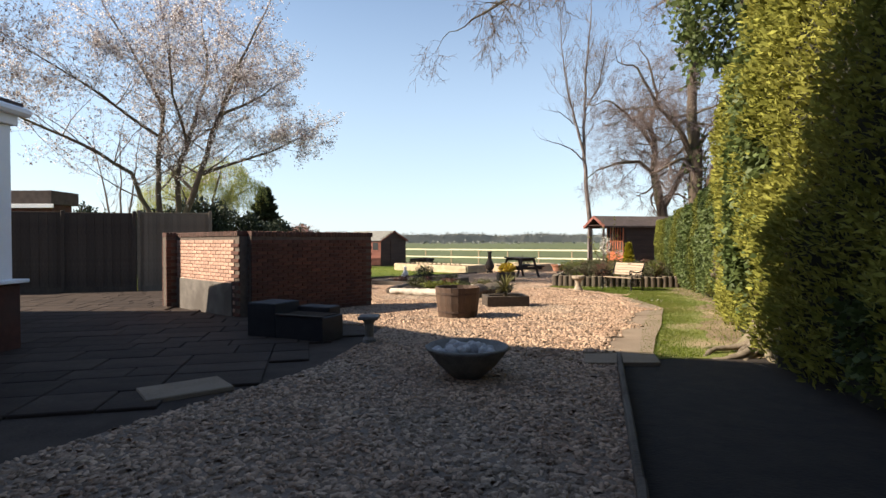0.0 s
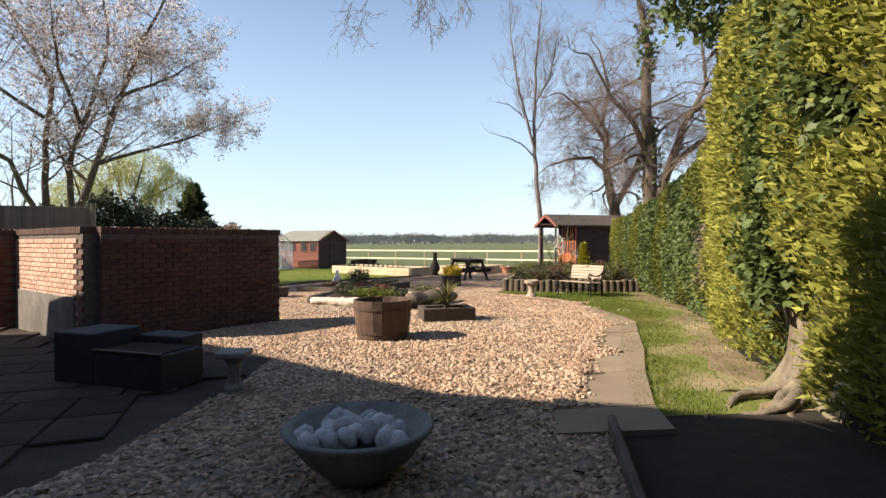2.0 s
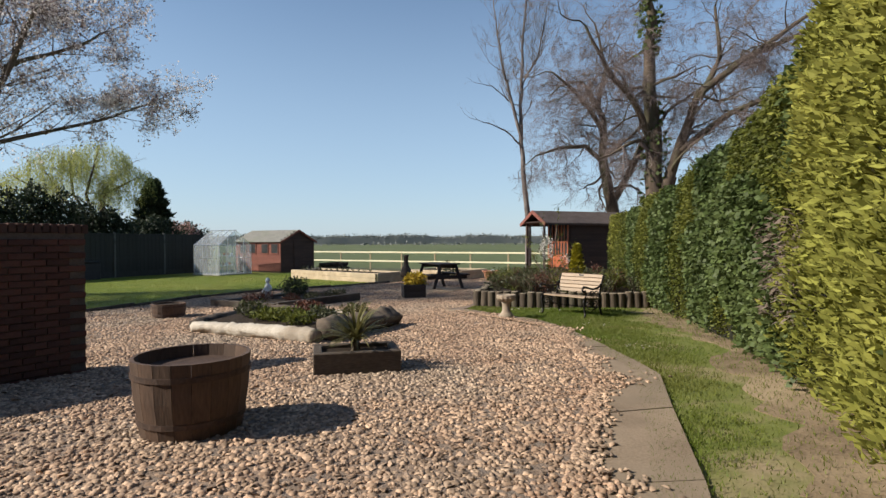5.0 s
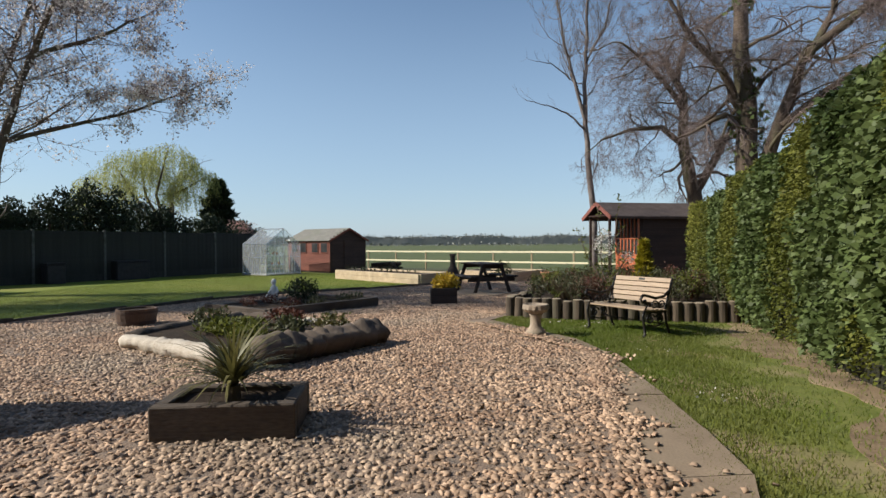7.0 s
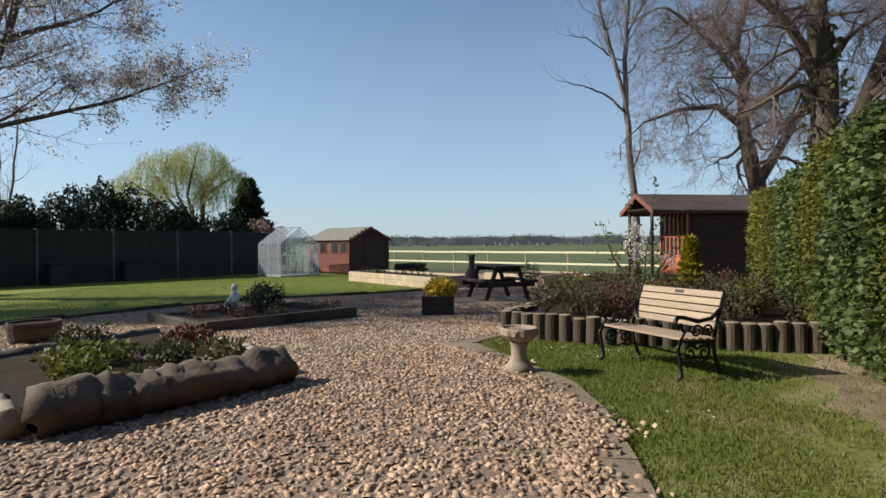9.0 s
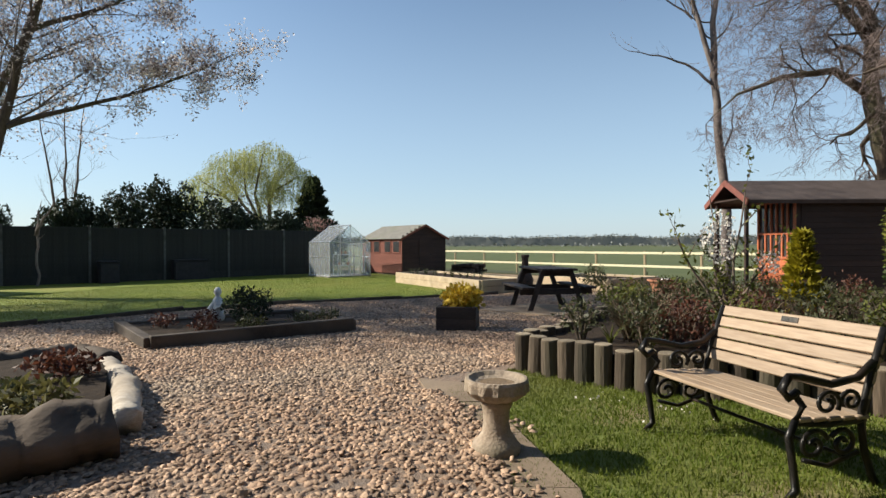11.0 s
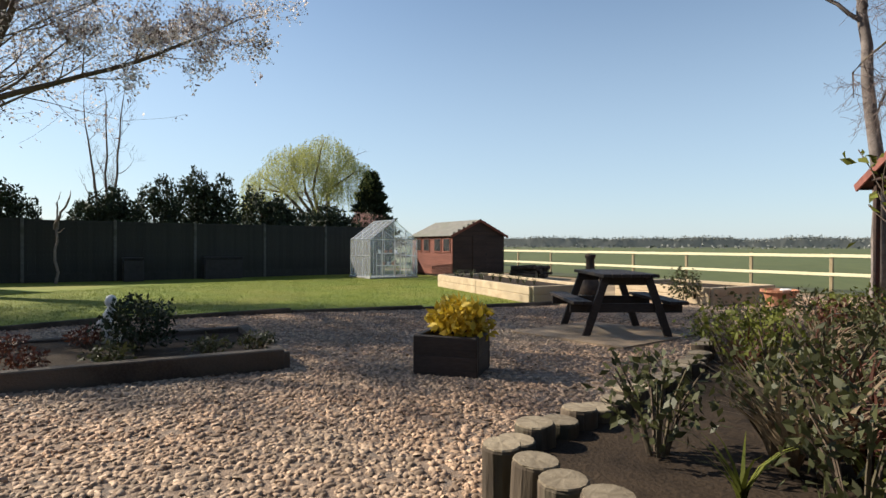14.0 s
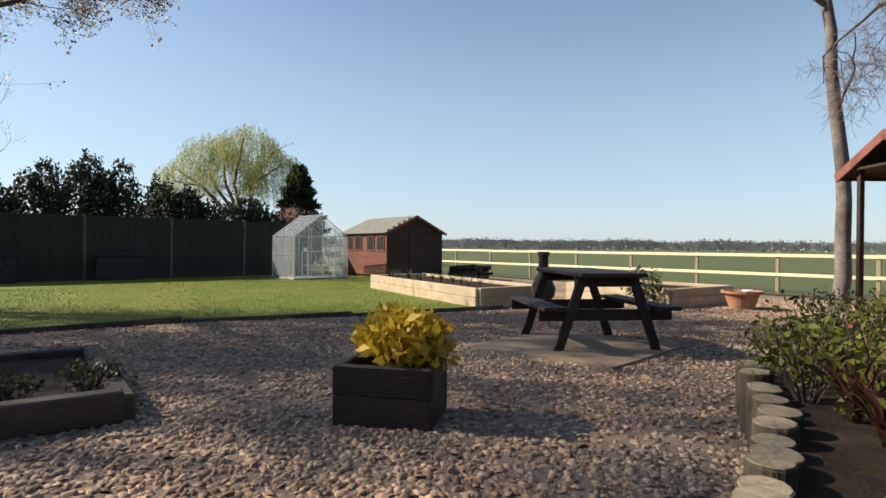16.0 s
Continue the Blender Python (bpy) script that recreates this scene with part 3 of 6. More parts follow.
def greenhouse():
    s = thing("greenhouse", "small aluminium greenhouse with dusty glass and its door open", "greenhouse", -7.35, 36.57, 58)
    W, D, EV, AP = 2.3, 2.0, 1.68, 2.52
    part("base", boxed((-0.05, -0.05, -0.05), (W + 0.05, D + 0.05, 0.06), 0.01), M_CONC, s)

    def bar(p, q, r=0.022):
        part("bar", tube(bmesh.new(), [p, q], r * 0.75, 4), M_ALU, s)

    for x, top in ((0, EV), (0.58, EV + 0.42), (1.15, AP), (1.72, EV + 0.42), (W, EV)):
        for y in (0, D):
            bar((x, y, 0.05), (x, y, top))
    for y in (0, 0.5, 1.0, 1.5, D):
        bar((0, y, 0.05), (0, y, EV), 0.016)
        bar((W, y, 0.05), (W, y, EV), 0.016)
        bar((0, y, EV), (W / 2, y, AP), 0.018)
        bar((W, y, EV), (W / 2, y, AP), 0.018)
    for z in (0.95, EV):
        bar((0, 0, z), (0, D, z), 0.022)
        bar((W, 0, z), (W, D, z), 0.022)
    bar((W / 2, -0.05, AP), (W / 2, D + 0.05, AP), 0.035)
    for y in (0, D):
        bar((0, y, EV), (W, y, EV), 0.018)
    for i in range(4):
        y0, y1 = i * 0.5 + 0.02, i * 0.5 + 0.48
        for x in (0, W):
            part("pane", boxed((x - 0.002, y0, 0.06), (x + 0.002, y1, EV), 0), M_GLASS, s)
        sl = math.hypot(W / 2, AP - EV)
        a = math.atan2(AP - EV, W / 2)
        for m in (pose(0, 0, EV) @ Matrix.Rotation(-a, 4, "Y"), pose(W, 0, EV) @ Matrix.Rotation(math.pi + a, 4, "Y")):
            part("pane", boxed((0.02, y0, -0.002), (sl, y1, 0.002), 0), M_GLASS, s, m=m)
    for y in (0, D):
        for x0, x1, t0, t1 in ((0.02, 0.56, EV, EV + 0.42), (0.6, 1.13, EV + 0.42, AP), (1.17, 1.7, AP, EV + 0.42), (1.74, W - 0.02, EV + 0.42, EV)):
            if y == 0 and x0 == 1.17:
                continue
            bm = bmesh.new()
            quad = [(x0, 0.06), (x1, 0.06), (x1, t1), (x0, t0)]
            f = bm.faces.new([bm.verts.new((x, y - 0.002, z)) for x, z in quad])
            r = bmesh.ops.extrude_face_region(bm, geom=[f])
            bmesh.ops.translate(bm, vec=(0, 0.004, 0), verts=[v for v in r["geom"] if isinstance(v, bmesh.types.BMVert)])
            part("pane", bm, M_GLASS, s)
    # staging seen through the open door
    st = thing("potting_staging", "slatted metal staging holding pots inside the greenhouse", "shelf", -7.5, 38.35, 58)
    for z in (0.5, 1.05):
        part("shelf", boxed((-0.5, -0.25, z), (0.5, 0.25, z + 0.03), 0.004), M_ALU, st)
    for x in (-0.48, 0.48):
        for y in (-0.23, 0.23):
            part("leg", boxed((x - 0.015, y - 0.015, -0.02), (x + 0.015, y + 0.015, 1.06), 0.002), M_ALU, st)
    for i in range(7):
        x, y, z = -0.4 + 0.13 * i, random.uniform(-0.1, 0.1), 0.53 if i % 2 else 1.08
        q = Matrix.Rotation(radians(58), 2) @ Vector((x, y))
        tagged(part("flower_pot", lathe([(0.05, 0), (0.07, 0.12), (0.075, 0.12), (0.07, 0.14), (0.05, 0.13)], 12), M_TERRA if i % 3 else M_WHITE, m=pose(-7.5 + q.x, 38.35 + q.y, ground_z(-7.5, 38.35) + z)), "small flower pot on the greenhouse staging", "pot", "greenhouse pots")


greenhouse()


def summerhouse():
    ang = 14.8
    s = thing("summerhouse", "timber summerhouse, orange-stained front, dark side, low felt roof", "summerhouse", 8.2, 27.47, ang)
    # local x runs along the ridge, y across the gable
    W, L, EV, AP, P = 1.8, 4.8, 2.58, 3.05, 1.25
    def prism(x0, x1):
        bm = bmesh.new()
        prof = [(0.12, 0), (W - 0.12, 0), (W - 0.12, EV), (W / 2, AP - 0.06), (0.12, EV)]
        a = [bm.verts.new((x0, y, z)) for y, z in prof]
        b = [bm.verts.new((x1, y, z)) for y, z in prof]
        bm.faces.new(a)
        bm.faces.new(b)
        for i in range(5):
            bm.faces.new((a[i], b[i], b[(i + 1) % 5], a[(i + 1) % 5]))
        bmesh.ops.recalc_face_normals(bm, faces=bm.faces[:])
        return bm
    part("body", prism(P, L - 0.15), M_DARKWOOD_SHADE, s)
    z = 0.05
    while z < EV - 0.05:
        part("board", boxed((P + 0.1, 0.095, z), (L - 0.15, 0.12, z + 0.125), 0.004), M_DARKWOOD_SHADE, s)
        z += 0.13
    # orange front with boarded lower half, glazed doors and windows
    for i in range(12):
        y = 0.12 + i * 0.131
        part("front_board", boxed((P - 0.03, y, 0.0), (P - 0.002, y + 0.125, 1.15), 0.004), M_ORANGE, s)
    for y in (0.15, 0.4, 0.62, 0.85, 1.08, 1.32, W - 0.15):
        part("front_post", boxed((P - 0.05, y - 0.03, 1.15), (P - 0.002, y + 0.03, EV), 0.005), M_ORANGE, s)
    for zz in (1.15, 1.75, EV - 0.05):
        part("front_rail", boxed((P - 0.055, 0.12, zz - 0.03), (P - 0.002, W - 0.12, zz + 0.03), 0.005), M_ORANGE, s)
    for y in (0.17, 0.65, 1.11):
        part("pane", boxed((P - 0.012, y, 1.18), (P - 0.006, y + 0.4, EV - 0.08), 0), M_WINDOW, s)
    for y in (0.2, W - 0.2):
        part("veranda_post", boxed((0.08, y - 0.04, 0), (0.16, y + 0.04, EV), 0.008), M_DARKWOOD_SHADE, s)
    part("deck", boxed((0.0, 0.1, -0.1), (P, W - 0.1, 0.12), 0.01), M_ORANGE, s)
    sl = math.hypot(W / 2 + 0.15, AP - EV + 0.07)
    a = math.atan2(AP - EV, W / 2)
    for m in (pose(0, W / 2, AP) @ Matrix.Rotation(-a, 4, "X"), pose(0, W / 2, AP) @ Matrix.Rotation(a, 4, "X") @ Matrix.Diagonal((1, -1, 1, 1))):
        for name, lo, hi, mt in (("roof", (-0.02, 0, -0.02), (L, sl, 0.03), M_FELTDARK), ("barge_board", (-0.06, 0, -0.1), (-0.022, sl + 0.02, 0.045), M_REDTRIM), ("fascia", (0.0, sl - 0.0, -0.07), (L, sl + 0.025, 0.025), M_FELTDARK)):
            bm = boxed(lo, hi, 0.005)
            bmesh.ops.transform(bm, matrix=m, verts=bm.verts[:])
            bmesh.ops.recalc_face_normals(bm, faces=bm.faces[:])
            part(name, bm, mt, s)
    # dark soffit under the porch
    part("porch_lining", boxed((0.0, 0.2, EV - 0.02), (P, W - 0.2, EV + 0.02), 0.004), M_DARKWOOD_SHADE, s)


summerhouse()


# ---- garden furniture ----
def picnic_table():
    s = thing("picnic_table", "dark-stained timber picnic table with fixed benches", "table", 3.72, 25.95, 24.6)
    s.scale = (1.12, 1.12, 1.22)
    # local x across, y along
    for i in range(6):
        part("top_plank", boxed((-0.36 + i * 0.122, -0.75, 0.74), (-0.36 + i * 0.122 + 0.113, 0.75, 0.78), 0.006), M_PICNIC, s)
    for sx in (-1, 1):
        for i in range(2):
            x = sx * 0.62 + (i - 0.5) * 0.13
            part("seat_plank", boxed((x - 0.06, -0.75, 0.42), (x + 0.06, 0.75, 0.46), 0.006), M_PICNIC, s)
    for y in (-0.55, 0.55):
        part("seat_bearer", boxed((-0.74, y - 0.02, 0.31), (0.74, y + 0.02, 0.42), 0.006), M_PICNIC, s)
        part("top_bearer", boxed((-0.35, y - 0.02, 0.64), (0.35, y + 0.02, 0.74), 0.006), M_PICNIC, s)
        for sx in (-1, 1):
            leg = boxed((-0.05, -0.022, 0), (0.05, 0.022, 0.83), 0.006)
            part("leg", leg, M_PICNIC, s, m=pose(sx * 0.56, y + 0.043 * (1 if y > 0 else -1), -0.02, 0, -sx * 20.5, 0))


picnic_table()


def bench():
    fl, fr = Vector((5.17, 17.47)), Vector((5.77, 16.53))
    d = fr - fl
    W = d.length
    ang = math.degrees(math.atan2(d.y, d.x))
    s = thing("garden_bench", "varnished slatted garden bench with black cast-iron scroll ends", "bench", fl.x, fl.y, ang)
    s.scale = (1.0, 1.2, 1.0)
    # local x along the bench, +y to the back
    for i in range(5):
        part("seat_slat", boxed((-0.02, 0.02 + i * 0.085, 0.40 - 0.006 * i), (W + 0.02, 0.095 + i * 0.085, 0.425 - 0.006 * i), 0.006), M_BENCH, s)
    for i in range(5):
        z = 0.48 + i * 0.078
        part("back_slat", boxed((-0.02, -0.012, 0), (W + 0.02, 0.012, 0.072), 0.006), M_BENCH, s, m=pose(0, 0.43 + (z - 0.48) * 0.33, z, -17))
    part("plaque", boxed((W / 2 - 0.06, -0.016, 0.02), (W / 2 + 0.06, -0.0125, 0.055), 0.001), M_IRON, s, "small dark metal plaque", m=pose(0, 0.43 + 0.312 * 0.33, 0.792, -17))

    def scroll(cx, cz, r0, turns, start, n=22):
        return [(0, cx + r0 * (1 - 0.8 * k / n) * math.cos(start + turns * 2 * math.pi * k / n), cz + r0 * (1 - 0.8 * k / n) * math.sin(start + turns * 2 * math.pi * k / n)) for k in range(n + 1)]
    ends = bmesh.new()
    for pts, r in (
        ([(0, -0.03, 0.0), (0, 0.02, 0.05), (0, 0.0, 0.2), (0, -0.02, 0.33), (0, 0.02, 0.41)], 0.02),
        ([(0, 0.50, 0.0), (0, 0.47, 0.05), (0, 0.42, 0.2), (0, 0.40, 0.38), (0, 0.46, 0.6), (0, 0.55, 0.86)], 0.02),
        ([(0, 0.02, 0.40), (0, 0.2, 0.37), (0, 0.42, 0.37)], 0.018),
        ([(0, 0.48, 0.68), (0, 0.38, 0.6), (0, 0.22, 0.58), (0, 0.05, 0.63), (0, -0.02, 0.64), (0, -0.06, 0.58), (0, -0.02, 0.53), (0, 0.03, 0.56)], 0.022),
        ([(0, 0.02, 0.41), (0, 0.06, 0.48), (0, 0.0, 0.56)], 0.018),
        (scroll(0.12, 0.27, 0.085, 1.4, 0.3), 0.013), (scroll(0.29, 0.26, 0.08, -1.4, 2.6), 0.013),
        (scroll(0.20, 0.48, 0.075, 1.4, -0.6), 0.012), (scroll(0.34, 0.48, 0.065, -1.3, 3.4), 0.012),
        ([(0, 0.06, 0.2), (0, 0.2, 0.15), (0, 0.38, 0.2)], 0.013),
    ):
        tube(ends, pts, r, 6)
    me = mesh_of(ends, "cast_iron_end", M_IRON, True)
    for x in (0.0, W):
        part("cast_iron_end", me, None, s, "black cast-iron scrollwork end", m=pose(x, 0, 0))
    part("stretcher", tube(bmesh.new(), [(0, 0.3, 0.19), (W, 0.3, 0.19)], 0.012), M_IRON, s)


bench()


def bird_bath():
    s = thing("bird_bath", "small cast-stone bird bath on a turned pedestal", "bird bath", 4.2, 16.72)
    part("pedestal", lathe([(0.15, -0.02), (0.155, 0.05), (0.14, 0.075), (0.115, 0.1), (0.09, 0.14), (0.08, 0.2), (0.082, 0.26), (0.1, 0.31), (0.11, 0.34)], 16, 0.006), M_CAST, s, smooth=True)
    bowl = lathe([(0.1, 0.34), (0.14, 0.352), (0.175, 0.378), (0.19, 0.4), (0.2, 0.405), (0.2, 0.46), (0.192, 0.478), (0.175, 0.478), (0.15, 0.455), (0.09, 0.435), (0.01, 0.43)], 56, 0.002)
    for v in bowl.verts:
        r = math.hypot(v.co.x, v.co.y)
        if r > 0.13:
            k = 1 + 0.035 * math.cos(14 * math.atan2(v.co.y, v.co.x)) * (0.4 if v.co.z > 0.45 else 1)
            v.co.x, v.co.y = v.co.x * k, v.co.y * k
    part("bowl", bowl, M_CAST, s, "scalloped cast-stone bowl")
    part("silt", lathe([(0.1, 0.43), (0.115, 0.444), (0.02, 0.446)], 20, 0.006), M_SOIL, s, "dried brown silt in the bowl")


bird_bath()


def staved_tub(name, label, x, y, r0, r1, h, material, soil=-0.09):
    """A half barrel: single staves, two hoops, soil inside."""
    s = thing(name, label, "planter", x, y)
    n = 20
    for i in range(n):
        a0, a1 = 2 * math.pi * (i + 0.012) / n, 2 * math.pi * (i + 0.988) / n
        bm = bmesh.new()
        rings = []
        for z, r in ((-0.01, r0), (h * 0.5, (r0 + r1) / 2 + 0.012), (h, r1)):
            rings.append([bm.verts.new((q * math.cos(a), q * math.sin(a), z)) for a, q in ((a0, r), (a1, r), (a1, r - 0.03), (a0, r - 0.03))])
        for p, q in zip(rings, rings[1:]):
            for k in range(4):
                bm.faces.new((p[k], p[(k + 1) % 4], q[(k + 1) % 4], q[k]))
        bm.faces.new(rings[0][::-1])
        bm.faces.new(rings[-1])
        bmesh.ops.recalc_face_normals(bm, faces=bm.faces[:])
        part("stave", bm, material, s)
    for f in (0.2, 0.8):
        r = r0 + (r1 - r0) * f + 0.012 * (1 - abs(2 * f - 1))
        part("hoop", lathe([(r + 0.002, h * f - 0.02), (r + 0.007, h * f - 0.02), (r + 0.0075, h * f + 0.02), (r + 0.002, h * f + 0.02)], 28), M_HOOP, s)
    part("soil", lathe([(r0 - 0.02, 0.0), (r1 - 0.035, h + soil), (0.02, h + soil + 0.02)], 20, 0.008), M_DARKSOIL, s)
    return s


staved_tub("half_barrel_planter", "weathered oak half-barrel planter standing on shingle", 0.28, 10.33, 0.365, 0.43, 0.57, M_BARREL, -0.22)
staved_tub("half_barrel_planter", "small dark half-barrel planter standing on shingle", -2.87, 18.05, 0.30, 0.34, 0.29, M_BARREL, -0.04)


def sleeper_box(name, label, x, y, w, d, h, ang, material=M_SLEEPER, t=0.1, tilt=-1.08, courses=1):
    s = thing(name, label, "planter", x, y, ang, tilt=0)
    for c in range(courses):
        z0, z1 = h * c / courses - 0.01, h * (c + 1) / courses - 0.003
        for lo, hi in (((0, 0), (w, t)), ((0, d - t), (w, d)), ((0, t + 0.002), (t, d - t - 0.002)), ((w - t, t + 0.002), (w, d - t - 0.002))):
            bm = boxed((0, 0, 0), (max(hi[0] - lo[0], hi[1] - lo[1]), min(hi[0] - lo[0], hi[1] - lo[1]), z1 - z0), 0.01)
            along = hi[0] - lo[0] > hi[1] - lo[1]
            m = pose(lo[0], lo[1], z0) if along else pose(hi[0], lo[1], z0, 0, 0, 90)
            part("sleeper", bm, material, s, m=m)
    part("soil", boxed((t * 0.8, t * 0.8, -0.02), (w - t * 0.8, d - t * 0.8, h * 0.8), 0.02), M_DARKSOIL, s)
    return s


sleeper_box("sleeper_planter", "square planter of dark timber sleepers with a small palm", 0.98, 11.96, 0.97, 0.62, 0.24, 7)
sleeper_box("timber_planter", "dark square timber planter with a golden shrub", 2.28, 21.84, 0.66, 0.56, 0.39, 6, M_PICNIC, 0.06, courses=2)


def sleeper_run(s, pts, h, t=0.2, material=M_SLEEPER, courses=1, ends=True):
    """Sleepers laid end to end along plan points, each one a part of s."""
    for a, b in zip(pts, pts[1:]):
        a, b = Vector(a), Vector(b)
        d = b - a
        n = max(1, round(d.length / 2.4))
        for i in range(n):
            p, q = a + d * (i / n), a + d * ((i + 1) / n)
            for c in range(courses):
                bm = boxed((0.003, -t / 2, h * c / courses - 0.04 * (c == 0)), ((q - p).length - 0.003, t / 2, h * (c + 1) / courses - 0.004), 0.012)
                bmesh.ops.transform(bm, matrix=s.matrix_basis.inverted() @ pose(p.x, p.y, ground_z(p.x, p.y), -0.0, 0, math.degrees(math.atan2(d.y, d.x))), verts=bm.verts[:])
                part("sleeper", bm, material, s)


def soil_patch(s, poly, lift):
    bm = bmesh.new()
    inv = s.matrix_basis.inverted()
    f = bm.faces.new([bm.verts.new(inv @ Vector((x, y, ground_z(x, y) - 0.02))) for x, y in poly])
    r = bmesh.ops.extrude_face_region(bm, geom=[f])
    bmesh.ops.translate(bm, vec=(0, 0, lift), verts=[v for v in r["geom"] if isinstance(v, bmesh.types.BMVert)])
    bmesh.ops.recalc_face_normals(bm, faces=bm.faces[:])
    part("soil", bm, M_DARKSOIL, s)


def beds():
    s = thing("sleeper_bed", "low bed edged with weathered sleepers beside the lawn", "flower bed", -0.5, 20.2)
    tri = [(-2.7, 20.4), (-0.85, 19.15), (0.98, 21.45), (-0.85, 22.75), (-2.7, 20.4)]
    sleeper_run(s, tri, 0.17, 0.14)
    soil_patch(s, tri[:-1], 0.12)
    s = thing("raised_bed", "raised bed of pale new sleepers planted with green shoots", "raised bed", -0.6, 33.6)
    quad = [(-3.05, 34.2), (1.32, 30.1), (2.5, 31.6), (-1.8, 35.8), (-3.05, 34.2)]
    sleeper_run(s, quad, 0.42, 0.15, M_NEWWOOD, 2)
    soil_patch(s, quad[:-1], 0.36)
    s = thing("raised_bed", "raised bed of pale new sleepers near the rail fence", "raised bed", 4.4, 33.6)
    quad = [(3.0, 33.2), (5.35, 31.7), (6.9, 33.6), (4.4, 35.3), (3.0, 33.2)]
    sleeper_run(s, quad, 0.42, 0.15, M_NEWWOOD, 2)
    soil_patch(s, quad[:-1], 0.36)
    s = thing("lawn_edging", "dark timber board edging along the lawn", "edging", -2.3, 23.4, kind="structure")
    sleeper_run(s, LAWN[0:7], 0.06, 0.05)
    s = thing("gravel_edging", "thin dark timber edging board beside the gravel", "edging", 1.5, 4.4, kind="structure")
    sleeper_run(s, [(0.2, 0.2), (1.0, 2.7), (1.95, 5.95)], 0.07, 0.05)


beds()
sheet("table_base", [(2.35, 25.05), (4.05, 24.3), (4.95, 26.1), (3.2, 27.0)], 0.026, M_PATH, "worn concrete slab base under the picnic table", "paving", 0.5, 0.06)


def log_edging():
    """A palisade of upright round logs holding the planting bed."""
    s = thing("log_palisade", "upright round timber logs edging a planted bed", "edging", 5.8, 18.6)
    pts = [(5.0, 23.2), (4.8, 21.7), (4.4, 20.4), (4.16, 19.8), (4.0, 19.3), (4.4, 19.02), (4.75, 18.82), (5.3, 18.6), (6.8, 18.42), (7.95, 18.3)]
    step, carry = 0.195, 0.0
    inv = s.matrix_basis.inverted()
    bark, ends = [], []
    for v in range(3):
        r = 0.088 + 0.006 * v
        bark.append(mesh_of(lathe([(r * 0.98, -0.1), (r, 0.1), (r * 0.98, 0.375), (r * 0.9, 0.39)], 14, 0.003), "log", M_LOG, False))
        ends.append(mesh_of(lathe([(r * 0.94, 0.0), (r * 0.9, 0.006), (0.02, 0.008)], 14, 0.003), "end_grain", M_LOGEND))
    for a, b in zip(pts, pts[1:]):
        a, b = Vector(a), Vector(b)
        L = (b - a).length
        x = carry
        while x < L:
            p = a + (b - a) * (x / L)
            h = random.uniform(-0.03, 0.02)
            k = random.randrange(3)
            m = inv @ pose(p.x, p.y, ground_z(p.x, p.y) + h - 0.02, random.uniform(-2, 2), random.uniform(-2, 2), random.uniform(0, 360))
            log = part("log", bark[k], None, s, m=m)
            part("end_grain", ends[k], None, log, m=pose(0, 0, 0.386))
            x += step
        carry = x - L
    bed = [(5.05, 23.2), (4.85, 21.7), (4.45, 20.4), (4.2, 19.8), (4.07, 19.35), (4.45, 19.06), (4.8, 18.88), (5.35, 18.66), (6.8, 18.5), (8.1, 18.35), (9.5, 21.5), (10.5, 25.5), (8.2, 28.0), (6.3, 26.0)]
    soil_patch(s, bed, 0.3)


log_edging()


def chiminea():
    s = thing("chiminea", "dark clay chiminea with a tall neck", "chiminea", 2.65, 30.6)
    part("stand", lathe([(0.2, -0.02), (0.2, 0.1), (0.16, 0.14)], 16), M_IRON, s)
    part("body", lathe([(0.12, 0.14), (0.24, 0.25), (0.27, 0.42), (0.2, 0.6), (0.12, 0.75), (0.1, 1.1), (0.13, 1.15), (0.13, 1.22), (0.09, 1.22), (0.08, 1.1)], 20), M_ASH, s, smooth=True)


chiminea()


def terracotta_bowl():
    s = thing("terracotta_pot", "wide terracotta bowl pot standing on gravel", "pot", 6.85, 32.1)
    part("pot", lathe([(0.24, -0.01), (0.36, 0.34), (0.42, 0.34), (0.42, 0.4), (0.37, 0.4), (0.34, 0.33), (0.02, 0.32)], 24), M_TERRA, s)
    part("rim_saucer", lathe([(0.09, 0.325), (0.12, 0.41), (0.1, 0.42), (0.02, 0.41)], 16), M_WHITE, s, m=pose(0.12, 0, 0))


terracotta_bowl()


def stone_bowl():
    s = thing("bowl_planter", "wide shallow grey bowl filled with cobbles", "bowl", 0.24, 5.36)
    part("bowl", lathe([(0.14, -0.01), (0.17, 0.02), (0.30, 0.14), (0.40, 0.27), (0.425, 0.30), (0.40, 0.315), (0.37, 0.29), (0.25, 0.2), (0.02, 0.19)], 32), M_ZINC, s, smooth=True)
    stone = []
    for v in range(4):
        bm = bmesh.new()
        bmesh.ops.create_icosphere(bm, subdivisions=2, radius=0.065)
        for q in bm.verts:
            q.co *= 1 + 0.25 * noise.noise(q.co * 14 + Vector((v * 7, 0, 0)))
            q.co.z *= 0.7
        stone.append(mesh_of(bm, "cobble", M_COBBLE, True))
    for i in range(34):
        a, r = random.uniform(0, 6.28), 0.31 * math.sqrt(random.random())
        part("cobble", stone[i % 4], None, s, m=pose(r * math.cos(a), r * math.sin(a), 0.235 + 0.045 * (1 - r / 0.31) + random.uniform(-0.01, 0.02), random.uniform(0, 90), random.uniform(0, 90), random.uniform(0, 360)))


stone_bowl()


